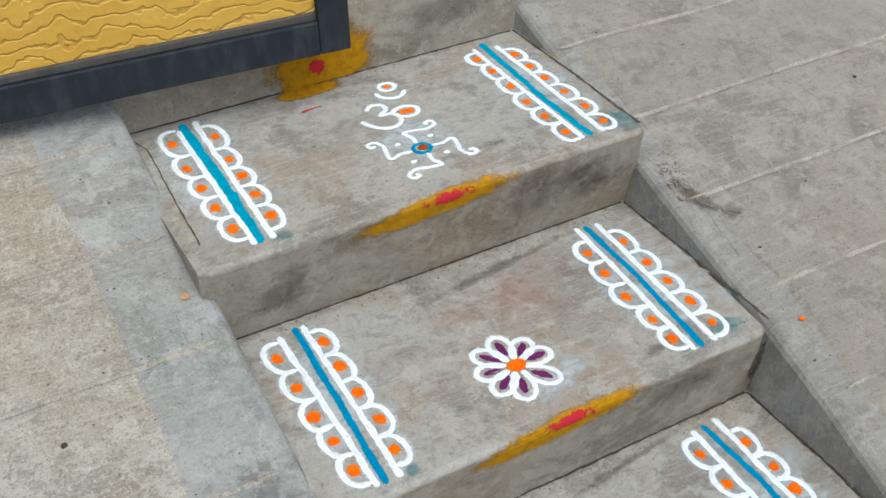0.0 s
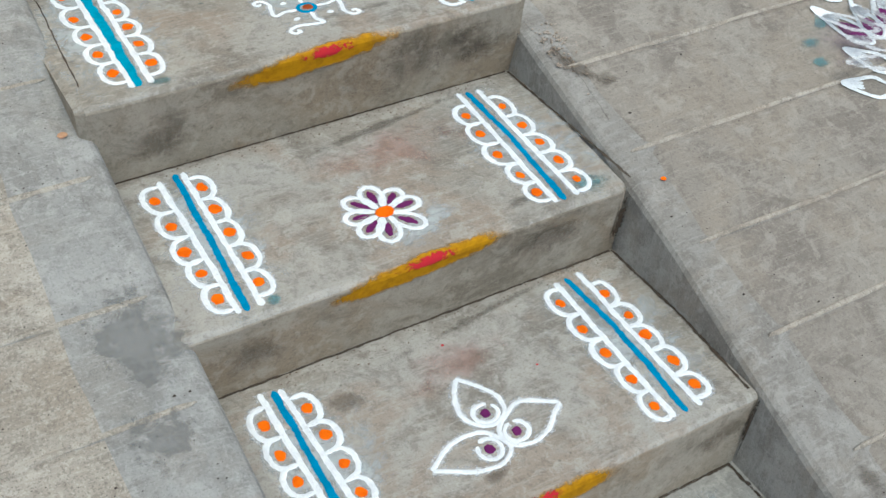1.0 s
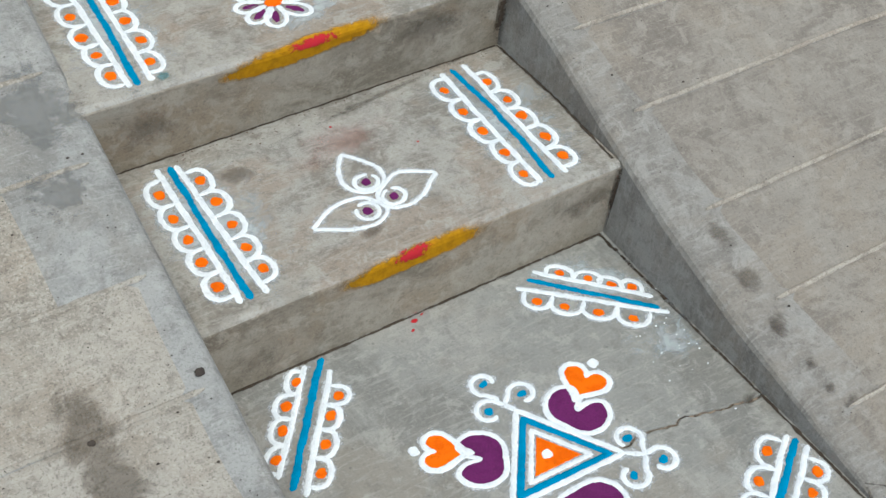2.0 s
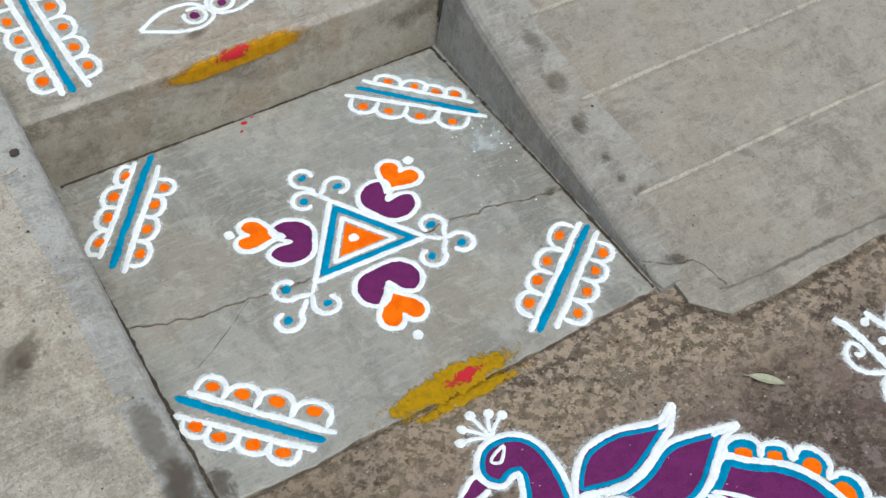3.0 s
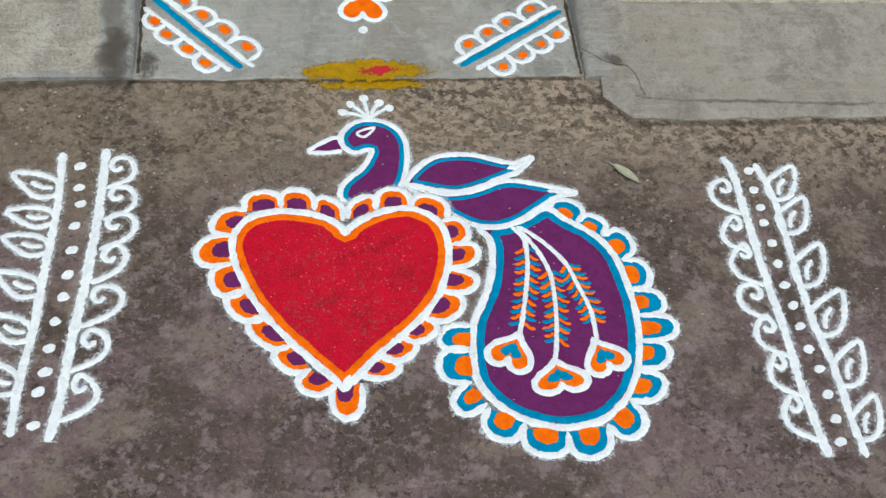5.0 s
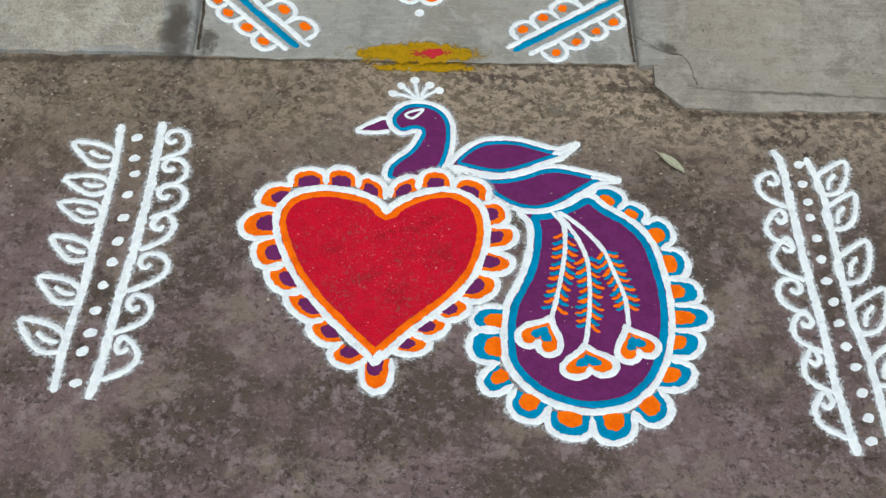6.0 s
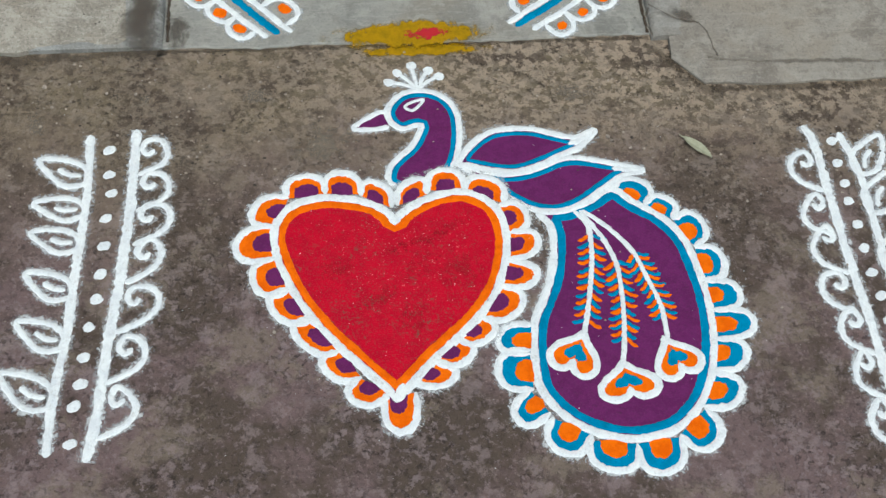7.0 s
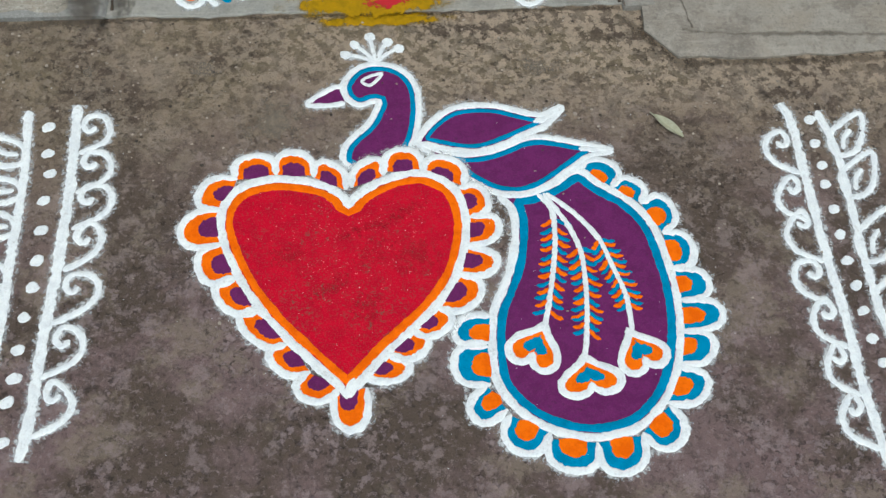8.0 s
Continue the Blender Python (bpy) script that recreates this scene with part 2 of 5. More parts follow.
def normals(path, closed):
    n, out = len(path), []
    for i in range(n):
        a = path[i - 1] if closed or i else path[0]
        b = path[(i + 1) % n] if closed or i + 1 < n else path[-1]
        t = b - a
        t = t.normalized() if t.length > 1e-9 else Vector((1, 0))
        out.append(Vector((-t.y, t.x)))
    return out


def area(path):
    return 0.5 * sum(a.x * b.y - b.x * a.y for a, b in zip(path, path[1:] + path[:1]))


def inset(path, d):
    """A closed line moved inwards by d, with its crowded corners thinned."""
    s = 1 if area(path) > 0 else -1
    moved = [p + q * (d * s) for p, q in zip(path, normals(path, True))]
    kept = []
    for m in moved:
        if min((m - p).length for p in path) > abs(d) * 0.93:
            kept.append(m)
    return kept


LAST, SPILL = [], {}


def stroke(path, width, closed=False, lift=0.0, height=0.0016, rag=0.2, seed=1.0):
    """A poured line of powder: domed, with a ragged rim."""
    LAST[:] = [(path, width, closed)]
    nor, n = normals(path, closed), len(path)
    verts, faces = [], []
    prof = ((-1, 0.0), (-0.62, 0.75), (0, 1.0), (0.62, 0.75), (1, 0.0))
    for i, (p, q) in enumerate(zip(path, nor)):
        end = 1.0
        if not closed:
            d = min((p - path[0]).length, (p - path[-1]).length)
            end = min(1.0, 0.3 + math.sqrt(min(1.0, d / (width * 0.5))) * 0.7)
        fat = 1 + 0.22 * wob(p.x, p.y, 38, seed + 5)
        rim = (1 + rag * wob(p.x, p.y, 170, seed) + rag * 1.2 * wob(p.x, p.y, 420, seed + 9),
               1 + rag * wob(p.x, p.y, 170, seed + 2) + rag * 1.2 * wob(p.x, p.y, 420, seed + 11))
        for f, h in prof:
            w = width * 0.5 * f * end * fat * (rim[0] if f < 0 else rim[1])
            v = p + q * w
            verts.append((v.x, v.y, lift + 0.0002 + h * height * (0.85 + 0.3 * wob(p.x, p.y, 120, seed + 4))))
    for i in range(n if closed else n - 1):
        a, b = 5 * i, 5 * ((i + 1) % n)
        for k in range(4):
            faces.append((a + k, b + k, b + k + 1, a + k + 1))
    if not closed:
        faces += [(0, 1, 2, 3, 4), tuple(5 * (n - 1) + k for k in (4, 3, 2, 1, 0))]
    return verts, faces


def fill(path, lift=0.0, height=0.0008, rag=0.0012, seed=2.0):
    """A spread patch of powder inside a closed line."""
    path = path if area(path) > 0 else path[::-1]
    nor = normals(path, True)
    rim = [p + q * (rag * (wob(p.x, p.y, 190, seed) + wob(p.x, p.y, 420, seed + 3))) for p, q in zip(path, nor)]
    inner = [p + q * 0.0012 for p, q in zip(rim, nor)]
    from mathutils.geometry import tessellate_polygon
    n = len(path)
    verts = [(p.x, p.y, 0.0001) for p in rim] + [(p.x, p.y, lift + height) for p in inner]
    faces = [(i, (i + 1) % n, n + (i + 1) % n, n + i) for i in range(n)]
    for tri in tessellate_polygon([[Vector((p.x, p.y, 0)) for p in inner]]):
        a, b, c = (inner[k] for k in tri)
        up = (b - a).cross(c - a) > 0 if hasattr(a, "cross") else True
        faces.append(tuple(n + k for k in (tri if up else tri[::-1])))
    return verts, faces


def arc(cx, cy, rx, ry, a0=0.0, a1=360.0, turn=0.0, step=0.003):
    n = max(10, int(abs(radians(a1 - a0)) * max(rx, ry) / step))
    c, s, out = math.cos(radians(turn)), math.sin(radians(turn)), []
    closed = abs(a1 - a0) >= 360
    for i in range(n if closed else n + 1):
        a = radians(a0 + (a1 - a0) * i / n)
        x, y = rx * math.cos(a), ry * math.sin(a)
        out.append(Vector((cx + x * c - y * s, cy + x * s + y * c)))
    return out


def blob(x, y, rx, ry=None, turn=0.0):
    """The outline of a small, not quite round dab."""
    out = arc(x, y, rx, ry or rx, 0, 360, turn, 0.002)
    c = Vector((x, y))
    return [c + (p - c) * (1 + 0.25 * wob(p.x, p.y, 90, 6)) for p in out]


def dab(name, material, parent, x, y, rx, ry=None, turn=0.0, lift=0.0, label="", height=0.0016):
    return part(name, *fill(blob(x, y, rx, ry, turn), lift, height), material, parent, label)


def shift(path, o):
    return [Vector((p[0] - o[0], p[1] - o[1])) for p in path]


def box(name, lo, hi, material, parent=None, bevel=0.004, label="", segs=2):
    bm = bmesh.new()
    bmesh.ops.create_cube(bm, size=1)
    for v in bm.verts:
        v.co = Vector([(a + b) / 2 + c * (b - a) for a, b, c in zip(lo, hi, v.co)])
    if bevel:
        bmesh.ops.bevel(bm, geom=list(bm.edges), offset=bevel, segments=segs, affect="EDGES", profile=0.5)
    me = bpy.data.meshes.new(name)
    bm.to_mesh(me)
    bm.free()
    me.materials.append(material)
    ob = new(name, me)
    ob.parent = parent
    return tagged(ob, label) if label else ob


def decal(name, material, parent, at, size, turn=0.0, slope=0.0, upright=False, label="", lean=0.0):
    """A thin stain lying on a level, sloping or upright face."""
    n, verts, uvs, faces = 12, [], [], []
    for j in range(n + 1):
        for i in range(n + 1):
            u, v = 2.6 * i / n - 1.3, 2.6 * j / n - 1.3
            x, y = u * size[0] / 2, v * size[1] / 2
            c, s = math.cos(radians(turn)), math.sin(radians(turn))
            x, y = x * c - y * s, x * s + y * c
            verts.append((at[0] + x, at[1] + y * lean, at[2] + y) if upright else (at[0] + x, at[1] + y, at[2] + y * slope))
            uvs.append((u, v))
    for j in range(n):
        for i in range(n):
            a = j * (n + 1) + i
            faces.append((a, a + 1, a + n + 2, a + n + 1))
    return part(name, verts, faces, material, parent, label, uvs=uvs)


# ---- the ground, the slab and the steps ----
Z1, Z2, Z3, Z4 = 0.165, 0.33, 0.51, 0.665
Y0, Y1, Y2, Y3, Y4 = -0.338, 0.358, 0.770, 1.180, 1.625  # feet of the risers
N1, N2, N3, N4 = 0.350, 0.741, 1.142, 1.622  # noses, which lean out over them

bm = bmesh.new()
bmesh.ops.create_grid(bm, x_segments=2, y_segments=2, size=60)
me = bpy.data.meshes.new("ground")
bm.to_mesh(me)
bm.free()
me.materials.append(GROUND)
ground = tagged(new("ground", me), "worn brown stained cement yard floor", "ground", kind="structure")

CRACK = spline([(-0.43, 0.04), (-0.39, 0.02), (-0.32, -0.010), (-0.245, -0.022), (-0.168, -0.030), (-0.093, -0.043), (0.09, -0.045), (0.179, -0.048), (0.252, -0.060), (0.353, -0.078), (0.42, -0.08)], step=0.006)
CRACK = [Vector((p.x, p.y + 0.009 * wob(p.x, p.y, 25, 1) + 0.006 * wob(p.x, p.y, 80, 4))) for p in CRACK]


def prism(path, z0, z1, chamfer=0.002):
    path = path if area(path) > 0 else path[::-1]
    from mathutils.geometry import tessellate_polygon
    n, nor = len(path), normals(path, True)
    top = [p + q * chamfer for p, q in zip(path, nor)]
    verts = [(p.x, p.y, z0) for p in path] + [(p.x, p.y, z1 - chamfer) for p in path] + [(p.x, p.y, z1) for p in top]
    faces = []
    for k in (0, n):
        faces += [(k + i, k + (i + 1) % n, k + n + (i + 1) % n, k + n + i) for i in range(n)]
    for tri in tessellate_polygon([[Vector((p.x, p.y, 0)) for p in top]]):
        a, b, c = (top[i] for i in tri)
        ccw = (b.x - a.x) * (c.y - a.y) - (b.y - a.y) * (c.x - a.x) > 0
        faces.append(tuple(2 * n + i for i in (tri if ccw else tri[::-1])))
    return verts, faces


slab = holder("pavement_slab", (0, 0, 0), "smooth grey cement landing slab, cracked across", "slab", kind="structure")
front_edge = [Vector((-0.405 + 0.77 * i / 90, Y0 + 0.004 * wob(i * 0.01, 0, 9, 2) + 0.003 * wob(i * 0.01, 0, 40, 3))) for i in range(91)]
north = [p + Vector((0, 0.0022 + 0.0018 * wob(p.x, p.y, 60, 8))) for p in CRACK] + [Vector((0.42, Y1 + 0.02)), Vector((-0.43, Y1 + 0.02))]
south = front_edge + [p - Vector((0, 0.0022 + 0.0018 * wob(p.x, p.y, 60, 5))) for p in reversed(CRACK)]
part("slab_piece", *prism(north, -0.05, 0.004), SLAB, slab)
part("slab_piece", *prism(south, -0.05, 0.004), SLAB, slab)


# step cement with the risers' shade and warm bounce put into the colour
RISER_SHADED = concrete("shaded_riser_cement", (0.305, 0.268, 0.212), (0.36, 0.325, 0.268), (0.205, 0.178, 0.138), (0.30, 0.238, 0.168), big=2.0, streak=(0.35, 1, 1), grit=0.25, blotch=0.35)


def step_block(y_foot, y_nose, y1, z0, z1, x0, ends, seed, foot=None):
    """A cast step with a worn, rounded nose over a leaning riser; ends are its right limits at the front and the back."""
    r = 0.011
    prof = [(y_foot, z0 if foot is None else foot), (y_nose, z1 - r)]
    prof += [(y_nose + r - r * math.cos(a), z1 - r + r * math.sin(a)) for a in (0.4, 0.8, 1.2, math.pi / 2)]
    prof += [(y1, z1), (y1, z0), (y_foot, z0)]
    n, m, verts, faces = len(prof), 60, [], []
    for i in range(m + 1):
        for k, (y, z) in enumerate(prof):
            x1 = ends[0] + (ends[1] - ends[0]) * max(0.0, (y - y_nose) / (y1 - y_nose))
            x = x0 + (x1 - x0) * i / m
            wear = 0.004 * wob(x, 0, 14, seed) + 0.0025 * wob(x, 0, 50, seed + 1) if 1 <= k <= 4 else 0
            corner = 0.011 * max(0.0, 1 - min(x - x0, x1 - x) / 0.016) if 1 <= k <= 5 else 0
            verts.append((x, y + wear * 0.7 + corner, z - max(0, wear) * (1 if k > 1 else 0) - corner * 0.6 * (k > 1)))
    for i in range(m):
        for k in range(n - 1):
            a = i * n + k
            faces.append((a, a + n, a + n + 1, a + 1))
    faces += [tuple(range(n)), tuple(m * n + k for k in reversed(range(n)))]
    return verts, faces


RISERS = {}
for yf, yn, z0, z1, ends, lab in ((Y1, N1, 0.004, Z1, (0.405, 0.46), "lowest"), (Y2, N2, Z1, Z2, (0.404, 0.50), "middle"), (Y3, N3, Z2, Z3, (0.440, 0.468), "upper"), (Y4, N4, Z3, Z4, (0.46, 0.46), "threshold")):
    RISERS[lab] = (yf, z0, (yn - yf) / (z1 - z0))
    if lab == "threshold":
        verts, faces = step_block(yf, yn, Y4 + 1.4, Z3 - 0.05, z1, -0.7, ends, 31, z0)
        label = "cement threshold step below the gate"
    else:
        verts, faces = step_block(yf, yn, Y4 + 0.1, z0 - 0.07, z1, -0.43, ends, z1 * 40, z0)
        label = f"worn grey-brown cement {lab} step with rounded nose"
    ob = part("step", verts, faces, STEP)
    # upright faces get the darker, shaded tone
    ob.data.materials.append(RISER_SHADED)
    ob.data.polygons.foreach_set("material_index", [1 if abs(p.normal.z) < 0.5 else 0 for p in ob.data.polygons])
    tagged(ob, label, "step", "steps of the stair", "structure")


def on_riser(lab, z, off=0.0024):
    """The y of a riser's face at a height, and its lean."""
    yf, z0, lean = RISERS[lab]
    return yf + lean * (z - z0) - off, lean


# ---- the ramps on both sides ----
RIGHT = ((-0.46, 0.004), (-0.34, 0.014), (-0.17, 0.045), (0.03, 0.083), (0.22, 0.138), (0.61, 0.266), (0.83, 0.335), (1.05, 0.395), (2.9, 0.96))
LEFT = ((-0.35, 0.006), (-0.26, 0.03), (-0.05, 0.092), (0.26, 0.182), (0.83, 0.346), (1.16, 0.453), (2.9, 0.97))
JOINTS_R = (-0.188, 0.020, 0.208, 0.42, 0.61, 0.821, 1.041, 1.255, 1.47, 1.69, 1.91, 2.13, 2.35, 2.6)
JOINTS_L = (-0.148, 0.052, 0.245, 0.44, 0.655, 0.845, 1.078, 1.297, 1.52, 1.75, 1.98, 2.2, 2.45, 2.7)


def slope_z(profile, y):
    for (a, za), (b, zb) in zip(profile, profile[1:]):
        if y <= b:
            return za + (zb - za) * (y - a) / (b - a)
    return profile[-1][1]


EDGE_R = ((-0.50, 0.363), (0.0, 0.380), (0.36, 0.393), (0.50, 0.415), (1.6, 0.459), (2.9, 0.51))


def inner_r(y):
    """The upper edge of the right ramp's side face."""
    return slope_z(EDGE_R, y)


def inner_l(y):
    return -0.412 - 0.006 * y


def foot_r(y, z):
    """Where the right ramp's leaning side face meets a tread at height z."""
    return inner_r(y) - 0.006 - 0.10 * max(0.0, slope_z(RIGHT, y) - z)


def foot_l(y, z):
    return inner_l(y) + 0.018 + 0.03 * max(0.0, slope_z(LEFT, y) - z)


def sheet(xa, xb, ya, yb, profile, rise, nx, ny, drop, rag=0.0, seed=0.0, lip=0.004, corner=None, blend=0):
    """A cast panel of the ramp with softened, worn edges; xa and xb may follow y."""
    verts, faces, top = [], [], []
    for j in range(ny + 1):
        y = ya + (yb - ya) * j / ny
        for i in range(nx + 1):
            a, b = xa(y), xb(y)
            x = a + (b - a) * i / nx
            start = corner(x) if corner else ya
            y = start + (yb - start) * j / ny
            w = rag * wob(x, y, 22, seed) if j == 0 else 0.0
            edge = lip if j in (0, ny) else 0.0
            z = slope_z(profile, y) + rise + 0.0016 * wob(x, y, 7, seed) - edge
            if (blend > 0 and i == 0) or (blend < 0 and i == nx):
                z -= 0.0065
            verts.append((x, y + w, z))
    k = nx + 1
    for j in range(ny):
        for i in range(nx):
            a = j * k + i
            faces.append((a, a + 1, a + k + 1, a + k))
    rim = [i for i in range(k)] + [j * k + nx for j in range(1, ny + 1)] + [ny * k + i for i in reversed(range(nx))] + [j * k for j in reversed(range(1, ny))]
    base = len(verts)
    for r in rim:
        x, y, z = verts[r]
        verts.append((x, y, z - drop))
    m = len(rim)
    for i in range(m):
        faces.append((rim[(i + 1) % m], rim[i], base + i, base + (i + 1) % m))
    return verts, faces


def ridge(xa, xb, y, profile, rise, seed, width=0.011, height=0.004):
    path = [Vector((xa + (xb - xa) * i / 120, y + 0.004 * wob(xa + i * 0.02, y, 4, seed))) for i in range(121)]
    verts, faces = stroke(path, width, lift=0.0, height=height, rag=0.25, seed=seed)
    return [(x, yy, z + slope_z(profile, yy) + rise) for x, yy, z in verts], faces


def ramp(name, label, profile, joints, inner, strip_x, outer, side, y_front, strip_from):
    """A ramp: a cast body, panels between joints, a smoother border strip along the steps."""
    ys = [y_front, *joints, 2.9]
    body_front = max(y_front, -0.348)
    body_y = sorted({body_front, *joints, 2.9, *[p[0] for p in profile if p[0] > body_front]})
    verts, faces = [], []
    lean, out = (0.10, 0.006) if side > 0 else (0.03, 0.020)
    for y in body_y:
        z = slope_z(profile, y) - 0.004
        x = inner(y)
        r = min(0.022, 0.008 + z * 0.15)
        ring = [(outer, -0.1), (outer, z), (x + side * r * 1.9, z + 0.0035)]
        ring += [(x - side * (out * 0.7 - r * (1 - math.sin(a)) * 1.2), z + 0.002 - r * (1 - math.cos(a))) for a in (0.15, 0.5, 0.9, 1.35)]
        ring.append((x - side * (out + lean * (z - r * 0.8 + 0.05)), -0.05))
        verts += [(a, y, b) for a, b in ring]
    k_ring = 8
    for i in range(len(body_y) - 1):
        for k in range(k_ring - 1):
            a = i * k_ring + k
            faces.append((a, a + 1, a + k_ring + 1, a + k_ring))
    faces += [tuple(range(k_ring)), tuple((len(body_y) - 1) * k_ring + k for k in reversed(range(k_ring)))]
    smooth = STRIP_R if side > 0 else STRIP
    body = part(name, verts, faces, smooth)
    tagged(body, label, "ramp", "", "structure")
    for i, (a, b) in enumerate(zip(ys, ys[1:])):
        seed = i * 3.7 + side * 11
        edge = lambda y: inner(y) + side * 0.024
        split = lambda y: strip_x + 0.016 * wob(y, side, 3.1, 2) + 0.006 * wob(y, side, 13, 5)
        far = lambda y: outer
        lo, hi = (edge, split) if side > 0 else (split, edge)
        rag = 0.012 if i == 0 else 0.0
        corner = (lambda x: max(y_front, -0.348 - (x - 0.35) * 1.05)) if i == 0 and side > 0 else None
        gap = 0.0015
        if b < strip_from:
            split = edge
        elif side < 0:
            part("border_strip", *sheet(lo, hi, a + gap, b - gap, profile, 0.0020, 6, 18, 0.014, rag, seed, 0.002, corner, side), smooth, body)
        lo, hi = (split, far) if side > 0 else (far, split)
        part("panel", *sheet(lo, hi, a + gap, b - gap, profile, 0.0020, 60, 18, 0.016, rag, seed + 1, 0.003, corner, side if side > 0 or split is edge else 0), RAMP if side > 0 else RAMP_L, body)
    for i, y in enumerate(joints):
        x0 = strip_x - side * 0.01 if side > 0 and y > strip_from - 0.1 else inner(y) + side * (0.06 if side > 0 else 0.02)
        part("joint", *ridge(x0, outer, y, profile, 0.0005, i + side * 3, 0.0085 if side > 0 else 0.009, 0.0048 if side > 0 else 0.0022), JOINT if side > 0 else RAMP_L, body)
    return body


ramp_right = ramp("ramp_right", "pale cement ramp scored into panels beside the steps", RIGHT, JOINTS_R, inner_r, 0.476, 2.8, 1, -0.445, -0.05)
ramp_left = ramp("ramp_left", "pale gritty cement ramp with joints and damp stains", LEFT, JOINTS_L, inner_l, -0.572, -2.2, -1, -0.337, 0.62)

# ---- the gate ----
YELLOW = Nodes("yellow_grained_sheet")
_g = YELLOW.noise(7, 5, 0.6, warp=1.2, stretch=(0.6, 1, 2.4))
_w = YELLOW.add("ShaderNodeTexWave", wave_type="BANDS", bands_direction="Z")
_w.inputs["Scale"].default_value, _w.inputs["Distortion"].default_value = 11.0, 11.0
_w.inputs["Detail"].default_value, _w.inputs["Detail Scale"].default_value = 3.0, 1.4
YELLOW.link(YELLOW.pos(), _w.inputs["Vector"])
_c = YELLOW.mix(YELLOW.band(_g, 0.35, 0.7), (0.72, 0.43, 0.07), (0.66, 0.37, 0.05))
_c = YELLOW.mix(YELLOW.band(_w.outputs["Fac"], 0.0, 0.10, 0.3, 0.0), _c, (0.4, 0.2, 0.03))
YELLOW.bump(YELLOW.math("ADD", YELLOW.band(_w.outputs["Fac"], 0.0, 0.2), YELLOW.noise(60, 4)), 0.7, 0.003)
YELLOW = YELLOW.finish(_c, 0.38, 0.5)
STEEL = plain("dark_painted_steel", (0.017, 0.023, 0.030), 0.55, 0.0, (0.045, 0.052, 0.058), 26, 0.5, 0.3)
DUSTY = plain("dusty_steel", (0.095, 0.088, 0.078), 0.8, 0.0, (0.06, 0.058, 0.054), 40, 0.4, 0.2)

GATE_W, GATE_H = 1.32, 1.7
gate = holder("gate", (0.022, 1.535, 0.622), "yellow wood-grained sheet gate in dark steel frame", "gate", turn=(0, 0, -4.85))
box("bottom_rail", (-GATE_W + 0.06, -0.02, 0.0), (-0.06, 0.02, 0.066), STEEL, gate, 0.003)
box("ledge", (-GATE_W + 0.06, -0.012, 0.066), (-0.06, 0.01, 0.082), DUSTY, gate, 0.003, "dusty inner ledge of the rail")
box("stile", (-0.06, -0.02, 0.0), (0.0, 0.02, GATE_H), STEEL, gate, 0.003)
box("stile", (-GATE_W, -0.02, 0.0), (-GATE_W + 0.06, 0.02, GATE_H), STEEL, gate, 0.003)
box("top_rail", (-GATE_W + 0.06, -0.02, GATE_H - 0.06), (-0.06, 0.02, GATE_H), STEEL, gate, 0.003)
box("panel", (-GATE_W + 0.06, -0.006, 0.082), (-0.06, 0.002, GATE_H - 0.06), YELLOW, gate, 0.001, "yellow embossed wood-grain sheet")
# unseen wall, added and made tall to cut sky light on the upper ramps
sky_block = box("wall_sky_block", (-6.0, 2.45, -0.1), (6.0, 2.7, 7.0), WALLC, None, 0.01)
tagged(sky_block, "unseen cement wall added behind the ramps to block sky light", "wall", kind="structure")
wall = box("wall_gate", (-3.2, 1.50, 0.4), (-1.31, 1.72, 2.6), WALLC, None, 0.006)
tagged(wall, "plain cement wall beside the gate", "wall", kind="structure")

# ---- powder drawings ----


def lobe_between(a, top, b, n=26):
    """A scallop's open line from a to b, bulging out as far as top."""
    mid, half, out = (a + b) / 2, (b - a) / 2, top - (a + b) / 2
    res = []
    for i in range(n + 1):
        t = math.pi * i / n
        res.append(mid - half * (math.cos(t) * (1 + 0.22 * math.sin(t))) + out * max(0.0, math.sin(t)) ** 0.72)
    return res


